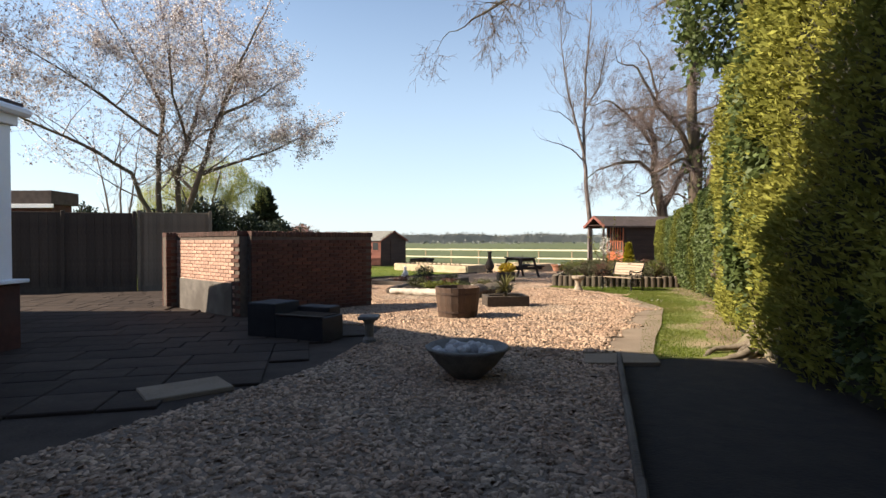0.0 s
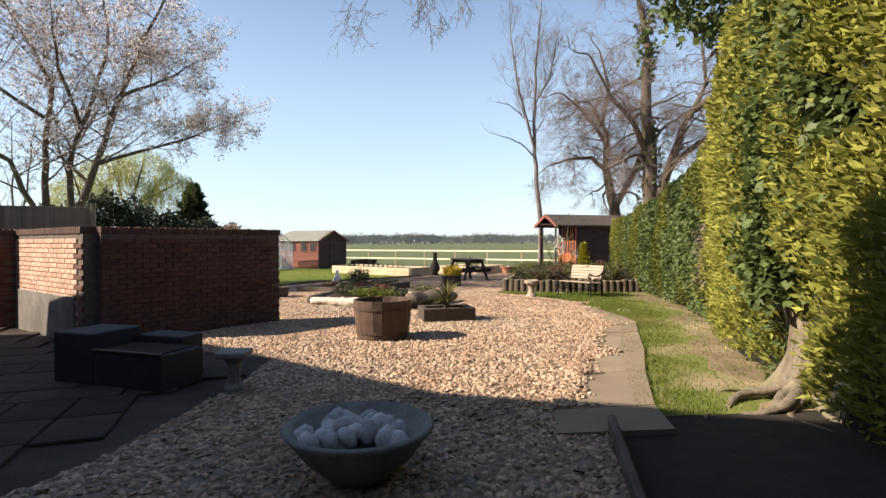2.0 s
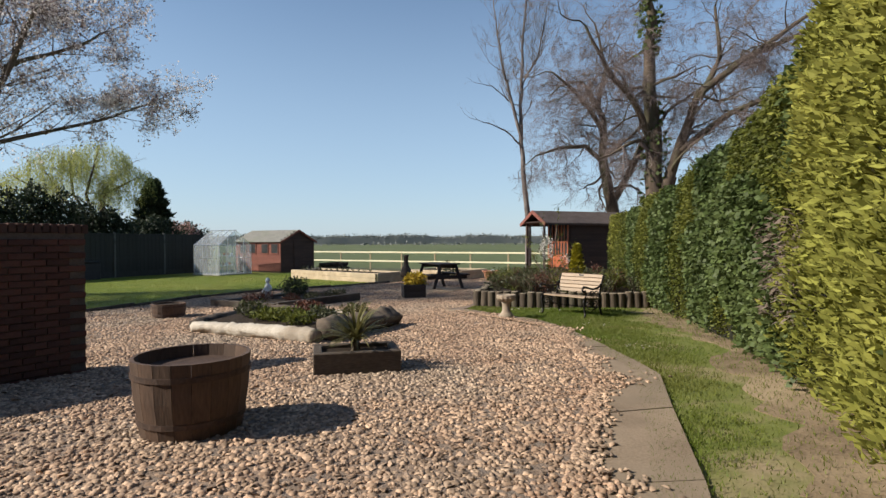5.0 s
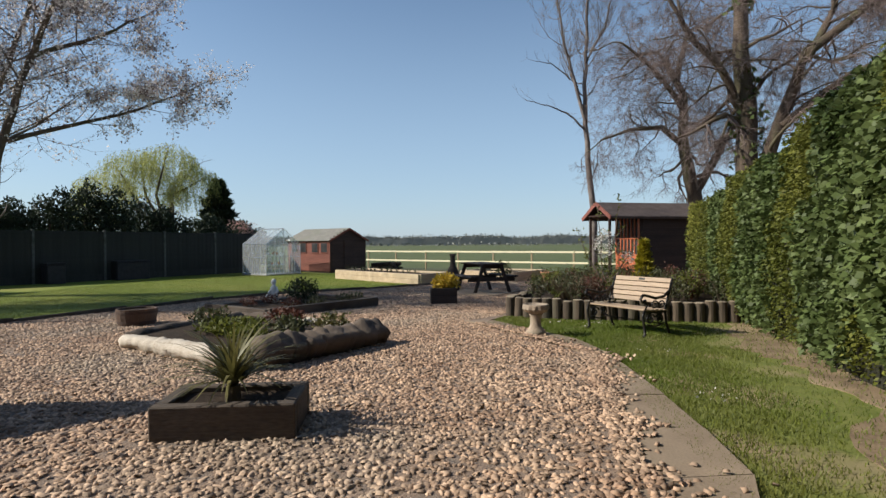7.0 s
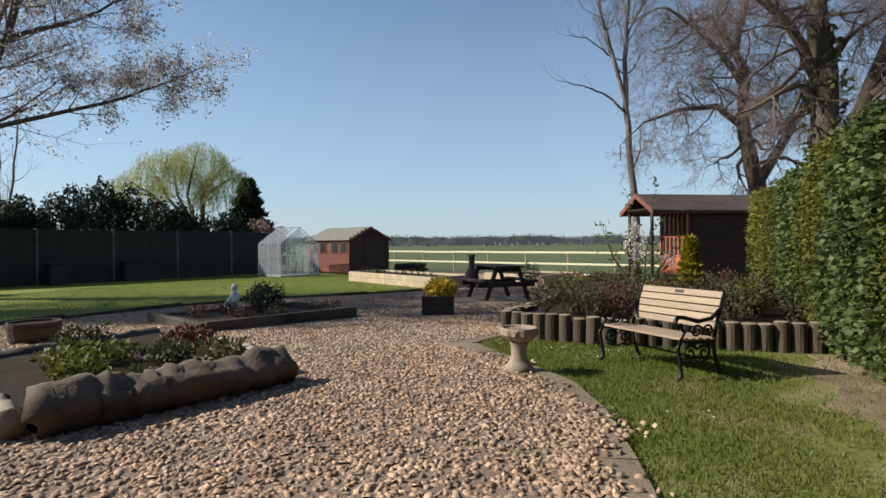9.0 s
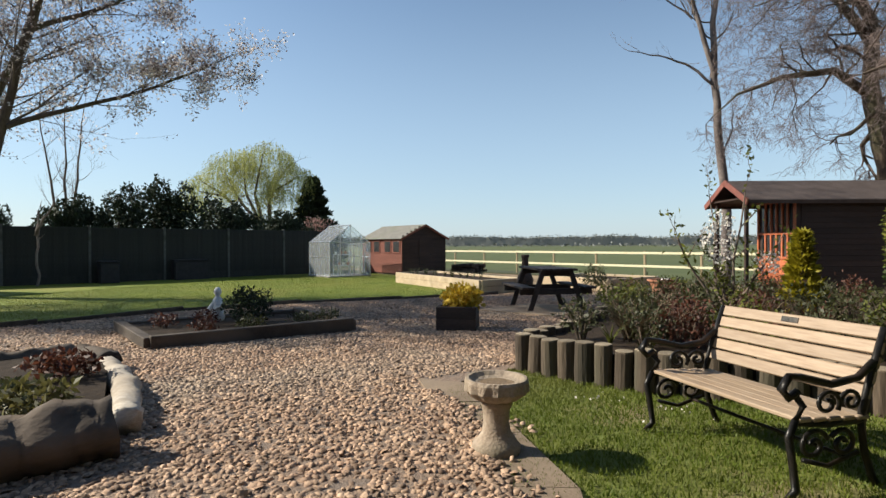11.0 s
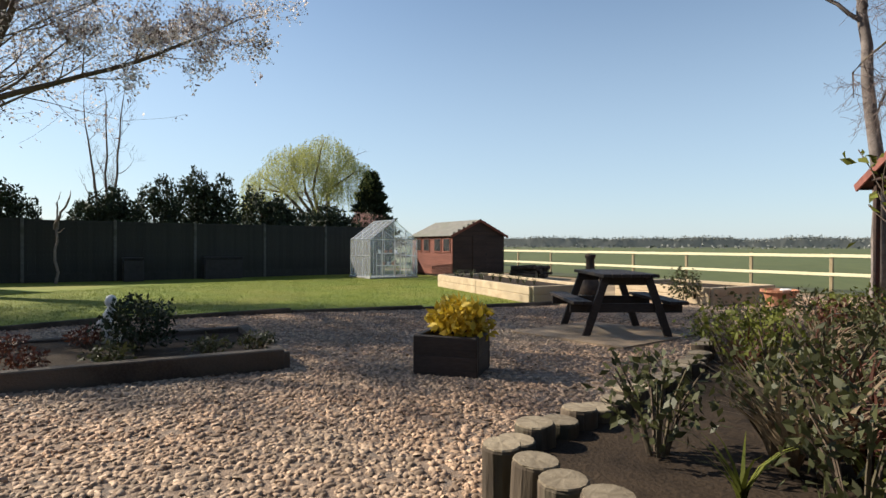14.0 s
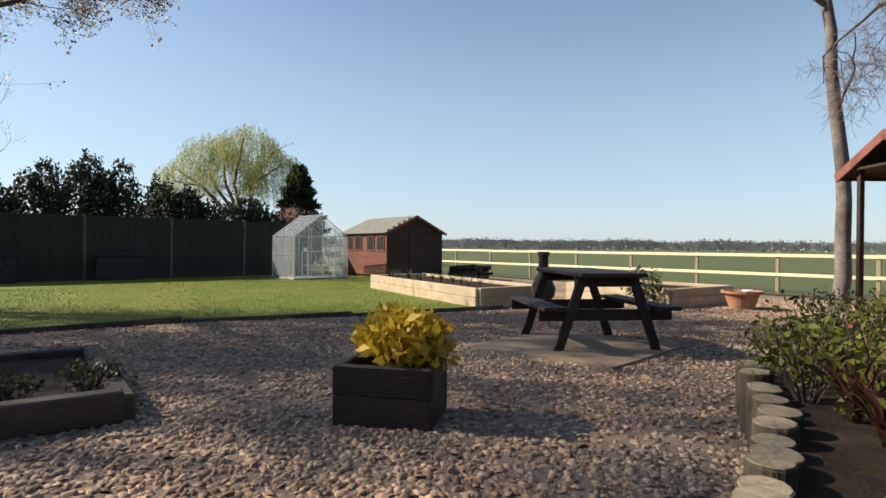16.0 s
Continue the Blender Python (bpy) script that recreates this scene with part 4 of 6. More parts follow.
def black_planters():
    s = thing("stepped_planter", "black stepped timber planter standing on the patio", "planter", -2.9, 7.95, -24)
    part("tall_box", boxed((0, 0, -0.01), (0.52, 0.55, 0.5), 0.012), M_BLACKPLASTIC, s)
    part("low_box", boxed((0.525, 0.0, -0.01), (1.35, 0.5, 0.34), 0.012), M_BLACKPLASTIC, s)
    part("mid_box", boxed((0.525, 0.505, -0.01), (1.1, 0.8, 0.42), 0.012), M_BLACKPLASTIC, s)
    part("rim", boxed((0.53, -0.02, 0.345), (1.37, 0.03, 0.362), 0.004), M_SLEEPER, s)
    part("soil", boxed((0.56, 0.04, 0.34), (1.3, 0.46, 0.352), 0.004), M_DARKSOIL, s)
    s = thing("stone_post", "short dark stone pedestal with a flat top", "pedestal", -1.02, 7.4)
    part("shaft", lathe([(0.09, -0.01), (0.09, 0.04), (0.06, 0.08), (0.065, 0.26), (0.1, 0.32)], 12), M_ZINC, s)
    part("slab_top", boxed((-0.14, -0.14, 0.32), (0.14, 0.14, 0.37), 0.01), M_ZINC, s)


black_planters()


# ---- the house ----
def house():
    s = thing("house", "brick house with a white single-storey bay, its unseen masses added for shade", "house", 0, 0, z=0)
    part("white_bay", boxed((-13.9, -6, 0.76), (-5.56, 6.95, 2.75), 0.01), M_WHITE, s, "white-framed upper bay")
    part("bay_plinth", boxed((-13.9, -6, -0.2), (-5.5, 7.0, 0.72), 0.01), M_BRICK, s)
    part("sill", boxed((-13.9, -6, 0.722), (-5.42, 7.06, 0.772), 0.008), M_WHITE, s)
    part("fascia", boxed((-13.9, -6, 2.75), (-5.5, 7.0, 2.95), 0.008), M_WHITE, s)
    part("gutter", tube(bmesh.new(), [(-5.44, 7.08, 2.93), (-5.44, -6, 2.93)], 0.06, 8), M_WHITE, s)
    part("bay_roof", boxed((-13.9, -6, 2.955), (-5.46, 7.05, 3.05), 0.01), M_FELTDARK, s)
    # Unseen gable; its outline is worked back from the shadow it casts.
    bm = bmesh.new()
    prof = [(10.7, -0.4), (10.7, 2.95), (9.1, 4.4), (5.9, 6.4), (4.6, 8.1), (3.3, 10.2), (1.9, 12.2), (-0.5, 12.2), (-3.5, 8.6), (-5.5, 6.0), (-5.5, -0.4)]
    a = [bm.verts.new((-8.75, y, z)) for y, z in prof]
    b = [bm.verts.new((-14.5, y, z)) for y, z in prof]
    bm.faces.new(a)
    bm.faces.new(b)
    for i in range(len(prof)):
        bm.faces.new((a[i], b[i], b[(i + 1) % len(prof)], a[(i + 1) % len(prof)]))
    bmesh.ops.recalc_face_normals(bm, faces=bm.faces[:])
    part("gable_block", bm, M_BRICK, s)
    # Unseen range and roof behind the camera, added to cut skylight.
    part("rear_range", boxed((-8.7, -11, -0.3), (4.5, -3.2, 5.2), 0.02), M_BRICK, s)
    ridge = bmesh.new()
    ends = [[ridge.verts.new((x, y, z)) for y, z in ((-2.9, 5.2), (-11.3, 5.2), (-7.1, 8.2))] for x in (-8.7, 4.8)]
    ridge.faces.new(ends[0])
    ridge.faces.new(ends[1])
    for k in range(3):
        ridge.faces.new((ends[0][k], ends[1][k], ends[1][(k + 1) % 3], ends[0][(k + 1) % 3]))
    bmesh.ops.recalc_face_normals(ridge, faces=ridge.faces[:])
    part("roof", ridge, M_ROOFTILE, s)
    s = thing("neighbour_building", "low flat-roofed brick building beyond the fence", "building", -19.3, 24.2, 0)
    part("wall", boxed((-4, 0, -0.2), (1.75, 1.3, 3.4), 0.02), M_BRICK, s)
    part("roof", boxed((-4.3, -0.3, 3.4), (1.95, 1.5, 4.0), 0.02), M_FELTDARK, s)
    part("fascia", boxed((-4.32, -0.34, 3.22), (2.05, -0.302, 3.4), 0.01), M_WHITE, s)


house()


# ---- planting ----
rng = np.random.default_rng(7)


def fast_mesh(name, verts, polys, k, material):
    """A mesh of n polygons with k corners each, from arrays."""
    me = bpy.data.meshes.new(name)
    n = len(polys)
    me.vertices.add(len(verts))
    me.vertices.foreach_set("co", np.asarray(verts, dtype=np.float32).ravel())
    me.loops.add(n * k)
    me.loops.foreach_set("vertex_index", np.asarray(polys, dtype=np.int32).ravel())
    me.polygons.add(n)
    me.polygons.foreach_set("loop_start", np.arange(0, n * k, k, dtype=np.int32))
    me.materials.append(material)
    me.update(calc_edges=True)
    return me


def unit(a):
    return a / np.maximum(np.linalg.norm(a, axis=1, keepdims=True), 1e-9)


def leaf_mesh(name, pts, size, material, way=None, spread=1.0, aspect=0.5, fold=0.25):
    """Pointed, folded leaves at pts; way: the mean direction in which they point."""
    n = len(pts)
    d = unit(rng.normal(size=(n, 3)) * spread + (0 if way is None else way))
    s = unit(np.cross(d, rng.normal(size=(n, 3))))
    up = np.cross(s, d)
    sz = size * rng.uniform(0.6, 1.35, (n, 1))
    mid = pts + d * sz * 0.45
    v = np.stack([pts, mid + s * sz * aspect * 0.5 + up * sz * fold * 0.4, pts + d * sz, mid - s * sz * aspect * 0.5 + up * sz * fold * 0.4], axis=1).reshape(-1, 3)
    return fast_mesh(name, v, np.arange(n * 4).reshape(-1, 4), 4, material)


def blob(n, c, r, shell=0.55):
    """Points in an uneven ball of half-axes r round c, mostly near its skin."""
    d = unit(rng.normal(size=(n, 3)))
    k = rng.uniform(shell, 1.0, (n, 1)) ** 0.7
    lump = 1 + 0.18 * np.sin(d[:, :1] * 5.1 + d[:, 1:2] * 3.7) * np.cos(d[:, 2:] * 4.3 + c[0])
    return np.asarray(c) + d * k * lump * np.asarray(r)


class Wood:
    """Collects tapered branches of one tree into plain arrays."""

    def __init__(self):
        self.v, self.f, self.tips, self.ways = [], [], [], []

    def branch(self, pts, radii, n):
        start = len(self.v)
        for i, p in enumerate(pts):
            d = (pts[min(i + 1, len(pts) - 1)] - pts[max(i - 1, 0)])
            d = d / max(d.length, 1e-6)
            a = d.cross(Vector((0.31, 0.17, 0.93)) if abs(d.z) < 0.9 else Vector((1, 0.2, 0))).normalized()
            b = a.cross(d)
            for k in range(n):
                t = 2 * math.pi * k / n
                self.v.append(p + (a * math.cos(t) + b * math.sin(t)) * radii[i])
        for i in range(len(pts) - 1):
            for k in range(n):
                self.f.append((start + i * n + k, start + i * n + (k + 1) % n, start + (i + 1) * n + (k + 1) % n, start + (i + 1) * n + k))

    def mesh(self, name, material):
        return fast_mesh(name, [tuple(p) for p in self.v], self.f, 4, material)


def grow(w, fine, p, d, length, r, depth, rise=0.1, crook=0.25, kids=4, leafy=None):
    """One wandering branch with side branches; thick wood goes to w, twigs to fine."""
    steps = 6 if depth > 1 else 4
    pts, rad = [p], [r]
    q, way = p.copy(), d.normalized()
    for i in range(steps):
        way = (way + Vector((random.gauss(0, crook), random.gauss(0, crook), random.gauss(0, crook) + rise))).normalized()
        q = q + way * (length / steps)
        pts.append(q.copy())
        rad.append(max(r * (1 - 0.75 * (i + 1) / steps), 0.0035))
    (w if depth > 2 else fine).branch(pts, rad, 7 if depth > 3 else 4 if depth > 1 else 3)
    if depth <= 1:
        for x in pts[1:]:
            fine.tips.append(tuple(x))
            fine.ways.append(tuple(way))
    if depth == 0:
        return
    for i in range(kids):
        at = random.uniform(0.3, 0.98)
        k = min(int(at * steps), steps - 1)
        base = pts[k].lerp(pts[k + 1], at * steps - k)
        side = Vector((random.gauss(0, 1), random.gauss(0, 1), random.gauss(0, 0.6))).normalized()
        nd = ((pts[k + 1] - pts[k]).normalized() * 0.75 + side * 0.85).normalized()
        grow(w, fine, base, nd, length * random.uniform(0.45, 0.68), max(rad[k] * 0.5, 0.004), depth - 1, rise, crook, kids)


def limb(w, fine, pts, r0, r1, depth=3, kids=7, reach=2.2, rise=0.12, crook=0.22, sub=4, start=0.3):
    """A main stem through given points, with side branches grown from it."""
    pts = [Vector(p) for p in pts]
    smooth = []
    for a, b in zip(pts, pts[1:]):
        for k in range(3):
            smooth.append(a.lerp(b, k / 3) + Vector((random.gauss(0, 0.03), random.gauss(0, 0.03), 0)))
    smooth.append(pts[-1])
    n = len(smooth)
    rad = [r0 + (r1 - r0) * i / (n - 1) for i in range(n)]
    w.branch(smooth, rad, 9)
    for i in range(kids):
        k = int((start + (1 - start) * (i + random.random()) / kids) * (n - 1))
        k = min(k, n - 2)
        side = Vector((random.gauss(0, 1), random.gauss(0, 1), random.gauss(0.1, 0.5))).normalized()
        nd = ((smooth[k + 1] - smooth[k]).normalized() * 0.6 + side).normalized()
        grow(w, fine, smooth[k].copy(), nd, reach * random.uniform(0.7, 1.25) * (1.1 - 0.5 * k / n), max(rad[k] * 0.36, 0.012), depth, rise, crook, sub)
    grow(w, fine, smooth[-1].copy(), smooth[-1] - smooth[-2], reach * 0.9, r1, depth, rise, crook, sub)


def finish_tree(name, label, w, fine, bark, twig, base):
    s = thing(name, label, "tree", base[0], base[1], z=0)
    s.matrix_basis = pose(base[0], base[1], ground_z(*base))
    inv = s.matrix_basis.inverted()
    for nm, wood, mt in (("trunk", w, bark), ("branchwork", fine, twig)):
        me = wood.mesh(nm, mt)
        me.transform(inv)
        for q in me.polygons:
            q.use_smooth = True
        tagged(part(nm, me, None, s), kind="stuff" if nm == "branchwork" else "")
    return s, inv


def add_leaves(s, inv, name, pts, size, material, **kw):
    me = leaf_mesh(name, pts, size, material, **kw)
    me.transform(inv)
    return part(name, me, None, s)


def cherry():
    random.seed(11)
    w, f = Wood(), Wood()
    gz = -0.62

    def stem(pts, r0, r1, kids, reach):
        limb(w, f, [(x * 0.917, 24.4 + y * 0.917, 1.25 + (z - 1.25) * 0.917) for x, y, z in pts], r0 * 0.8, r1 * 0.7, 2, int(kids * 1.5), reach * 1.25, 0.05, 0.1, 6)
    stem([(-14.1, 0, gz), (-14.5, -0.1, 2.8), (-15.2, -0.4, 4.6), (-17.1, -1.0, 5.9), (-19.5, -1.6, 7.0), (-21.6, -1.8, 8.2)], 0.16, 0.04, 11, 2.5)
    stem([(-13.8, 0.1, gz), (-14.0, 0, 2.9), (-14.2, 0.3, 5.4), (-14.0, 0.6, 7.9), (-15.5, 0.9, 10.5), (-17.0, 1.1, 12.8)], 0.19, 0.05, 13, 2.8)
    stem([(-13.5, 0.2, gz), (-13.3, 0.4, 2.9), (-13.2, 0.5, 5.2), (-12.7, 1.2, 7.6), (-12.4, 1.9, 10.3), (-12.9, 2.4, 13.0)], 0.18, 0.05, 13, 2.8)
    stem([(-13.6, 0, gz), (-12.9, -0.1, 2.0), (-12.0, 0.1, 4.6), (-11.1, 0.2, 7.6), (-10.2, 0.6, 10.2), (-9.2, 1.0, 12.6)], 0.22, 0.05, 14, 2.2)
    stem([(-11.9, 0.1, 4.6), (-10.8, 1.2, 5.3), (-9.3, 2.6, 6.1), (-8.3, 3.6, 6.9), (-7.5, 4.4, 7.6)], 0.1, 0.03, 11, 1.25)
    stem([(-14.1, 0.2, 6.5), (-16.2, -1.6, 8.3), (-18.4, -2.6, 9.8)], 0.1, 0.03, 9, 2.5)
    stem([(-11.2, 0.2, 7.4), (-9.9, 1.8, 8.7), (-8.9, 3.0, 9.9)], 0.1, 0.03, 9, 1.5)
    stem([(-12.7, 0.2, 6.2), (-12.4, -1.8, 8.0), (-11.8, -3.2, 9.6)], 0.1, 0.03, 9, 2.3)
    s, inv = finish_tree("cherry_tree", "multi-stemmed tree with pale opening buds behind the fence", w, f, M_BARK, M_TWIG, (-12.3, 24.4))
    t = np.array(f.tips)
    # leaves sit in small clusters along the twigs, most pale, some darkened to paint backlighting
    for nm, count, mt in (("crown", 13500, L_BLOSSOM), ("backlit_leaves", 6000, L_BACKLIT)):
        hearts = np.repeat(t[rng.integers(0, len(t), count)] + rng.normal(size=(count, 3)) * 0.09, 3, axis=0)
        add_leaves(s, inv, nm, hearts + rng.normal(size=hearts.shape) * 0.04, 0.088, mt, aspect=0.55)
    # a second, unseen tree of the same kind, added out of view to dapple the shingle with shade
    w, f = Wood(), Wood()
    x, y = -22.6, 18.66
    gz = ground_z(x, y)
    for dx, dy, top in ((-1.6, 0.5, 12.5), (0.2, -0.8, 14.5), (1.3, 0.8, 13.5), (0.3, 2.2, 12.5)):
        limb(w, f, [(x, y, gz), (x + dx * 0.3, y + dy * 0.3, 6.5), (x + dx * 0.7, y + dy * 0.7, 11.2), (x + dx, y + dy, top + 1.4)], 0.24, 0.06, 3, 13, 2.3, 0.1, 0.2, 4, 0.5)
    s, inv = finish_tree("shade_tree", "unseen tall tree added beyond the patio fence to shade the shingle", w, f, M_BARK, M_BARK, (x, y))
    t = np.array(f.tips)
    hearts = t[rng.integers(0, len(t), 260)]
    pick = hearts[rng.integers(0, 260, 15500)] + rng.normal(size=(15500, 3)) * 0.3
    add_leaves(s, inv, "crown", pick, 0.15, L_BLOSSOM, aspect=0.55)


def birch():
    random.seed(5)
    w, f = Wood(), Wood()
    x, y = 8.75, 32.2
    gz = ground_z(x, y)
    kw = dict(depth=2, kids=22, reach=1.7, rise=0.3, crook=0.14, sub=5)
    limb(w, f, [(x, y, gz), (x + 0.02, y, 1.8), (x - 0.12, y, 3.9), (x - 0.3, y, 6.2), (x - 0.35, y, 8.0), (x - 0.25, y + 0.1, 10.0), (x - 0.1, y, 12.4), (x + 0.1, y, 15.0)], 0.165, 0.03, start=0.5, **kw)
    limb(w, f, [(x - 0.3, y, 6.3), (x - 0.75, y - 0.1, 7.9), (x - 1.2, y, 9.7), (x - 1.5, y + 0.1, 11.5), (x - 1.7, y, 13.5)], 0.09, 0.02, start=0.3, **kw)
    limb(w, f, [(x - 0.3, y, 5.95), (x - 1.1, y, 6.75), (x - 1.9, y - 0.2, 7.0), (x - 2.9, y - 0.3, 7.25)], 0.05, 0.012, 1, 4, 0.8, 0.1, 0.2, 2)
    limb(w, f, [(x - 0.9, y, 8.2), (x - 1.7, y, 8.9), (x - 2.5, y - 0.1, 9.0)], 0.035, 0.01, 1, 4, 0.7, 0.1, 0.2, 2)
    limb(w, f, [(x - 0.25, y, 8.9), (x + 0.6, y, 10.5), (x + 1.0, y + 0.2, 12.6)], 0.07, 0.02, start=0.2, **kw)
    limb(w, f, [(x - 0.05, y, 3.9), (x + 0.18, y, 4.6), (x + 0.22, y, 5.3)], 0.035, 0.012, 1, 2, 0.5, 0.1, 0.2, 2)
    finish_tree("bare_birch", "tall slender bare tree with pale flaking bark", w, f, M_BIRCH, M_TWIG, (x, y))


def old_tree(name, label, x, y, stems, seed, ivy=None):
    random.seed(seed)
    w, f = Wood(), Wood()
    gz = ground_z(x, y)
    for pts, r0, r1, kids, reach, st in stems:
        limb(w, f, [(x + a, y + b, gz + c) for a, b, c in pts], r0 * 0.9, r1 * 0.8, 3, int(kids * 1.7), reach * 0.92, -0.1, 0.36, 6, st)
    s, inv = finish_tree(name, label, w, f, M_BARK, M_OLDTWIG, (x, y))
    if ivy is not None:
        add_leaves(s, inv, "ivy", ivy, 0.22, L_IVY, aspect=0.8)


def big_trees():
    old_tree("bare_tree", "gnarled bare tree with hanging twigs beyond the summerhouse", 12.7, 30.8, [
        ([(0, 0, 0), (0, 0, 2.6), (-0.35, 0, 4.2), (-0.7, 0, 5.9), (-0.6, 0, 7.6), (-1.5, -0.2, 9.0)], 0.42, 0.12, 9, 2.9, 0.4),
        ([(-0.15, 0, 3.6), (0.8, 0.2, 5.2), (1.6, 0.3, 6.6), (2.4, 0.2, 8.2)], 0.22, 0.07, 6, 2.6, 0.3),
        ([(-0.65, 0, 5.6), (-1.6, -0.2, 6.3), (-2.8, -0.3, 6.2), (-4.0, -0.3, 5.8)], 0.15, 0.05, 8, 2.0, 0.2),
        ([(-0.6, 0, 7.0), (-2.0, -0.4, 8.6), (-3.3, -0.6, 9.6)], 0.15, 0.05, 8, 2.4, 0.2),
        ([(-0.9, 0, 8.2), (-0.4, 0.2, 10.2), (-1.0, 0.1, 12.2)], 0.14, 0.05, 8, 2.6, 0.2)], 21)
    x, y = 12.75, 26.9
    ivy = np.concatenate([blob(260, (x - 0.1, y, 4.5), (0.5, 0.5, 2.6), 0.7), blob(300, (x - 0.3, y, 10.2), (0.5, 0.5, 1.8), 0.6)])
    old_tree("old_bare_tree", "massive bare old tree with ivy high on the trunk", x, y, [
        ([(0, 0, 0), (-0.1, 0, 2.7), (-0.1, 0, 5.4), (-0.35, 0, 8.0), (-0.25, 0, 10.7), (-0.7, 0, 13.0)], 0.5, 0.15, 11, 2.7, 0.35),
        ([(0, -0.1, 2.6), (0.3, -0.5, 4.5), (1.0, -1.3, 7.4), (2.45, -1.8, 8.6), (4.5, -2.3, 9.5)], 0.28, 0.09, 11, 2.5, 0.25),
        ([(-0.2, 0, 5.8), (-1.2, -0.35, 7.3), (-2.3, -0.5, 8.5), (-3.3, -0.7, 10.1)], 0.18, 0.06, 9, 2.4, 0.25),
        ([(1.0, -1.3, 7.2), (1.8, -1.4, 8.8), (1.7, -1.2, 10.8)], 0.15, 0.06, 8, 2.4, 0.2),
        ([(0.5, -0.8, 5.3), (2.0, -1.8, 6.6), (3.8, -2.6, 7.3), (5.4, -3.2, 8.2)], 0.16, 0.05, 9, 2.3, 0.2),
        ([(2.6, -1.9, 8.6), (4.4, -2.6, 10.0), (6.4, -3.2, 10.6)], 0.12, 0.04, 8, 2.3, 0.1)], 33, ivy)


def ivy_tree():
    """The ivy-clad tree top that rises just behind the tall end of the hedge."""
    random.seed(15)
    w, f = Wood(), Wood()
    x, y = 6.7, 10.9
    gz = ground_z(x, y)
    limb(w, f, [(x, y, gz), (x - 0.1, y, 3.0), (x - 0.4, y + 0.1, 5.5), (x - 0.7, y, 8.0)], 0.24, 0.09, 2, 8, 1.6, 0.0, 0.3, 4, 0.6)
    # a long bough reaching over the shingle, with hanging twig ends
    limb(w, f, [(x - 0.6, y, 7.4), (4.9, 11.6, 8.5), (3.2, 12.4, 8.1), (1.7, 12.9, 7.1), (0.7, 13.1, 6.6)], 0.11, 0.02, 3, 24, 1.5, -0.14, 0.28, 4, 0.25)
    s, inv = finish_tree("ivy_clad_tree", "ivy-clad tree rising behind the tall hedge", w, f, M_BARK, M_TWIG, (x, y))
    add_leaves(s, inv, "ivy", np.concatenate([blob(3200, (x - 0.7, y + 0.2, 5.9), (1.25, 1.1, 1.3)), blob(1500, (x, y + 0.5, 7.2), (1.4, 1.2, 1.3))]), 0.13, L_IVY, aspect=0.8)


def saplings():
    random.seed(3)
    w, f = Wood(), Wood()
    x, y = -20.2, 33.8
    gz = ground_z(x, y)
    for dx in (-1.1, 0.0, 0.8):
        limb(w, f, [(x + dx * 0.2, y, gz), (x + dx * 0.6, y, 2.5), (x + dx, y, 5.0), (x + dx * 1.5, y, 7.6)], 0.09, 0.02, 2, 9, 1.4, 0.3, 0.12, 3)
    finish_tree("young_tree", "slim bare multi-stemmed young tree behind the fence", w, f, M_TWIG, M_TWIG, (x, y))
    w, f = Wood(), Wood()
    x, y = -15.6, 28.9
    limb(w, f, [(x, y, ground_z(x, y)), (x + 0.05, y, 0.7), (x - 0.05, y, 1.5)], 0.05, 0.035, 0, 2, 0.4)
    limb(w, f, [(x - 0.05, y, 1.4), (x + 0.3, y, 2.0), (x + 0.75, y, 2.5)], 0.05, 0.03, 0, 1, 0.3)
    limb(w, f, [(x - 0.05, y, 1.4), (x + 0.05, y, 2.0), (x + 0.15, y, 2.5)], 0.04, 0.02, 0, 1, 0.3)
    finish_tree("pruned_sapling", "small pruned bare sapling standing on the lawn", w, f, M_BIRCH, M_BIRCH, (x, y))


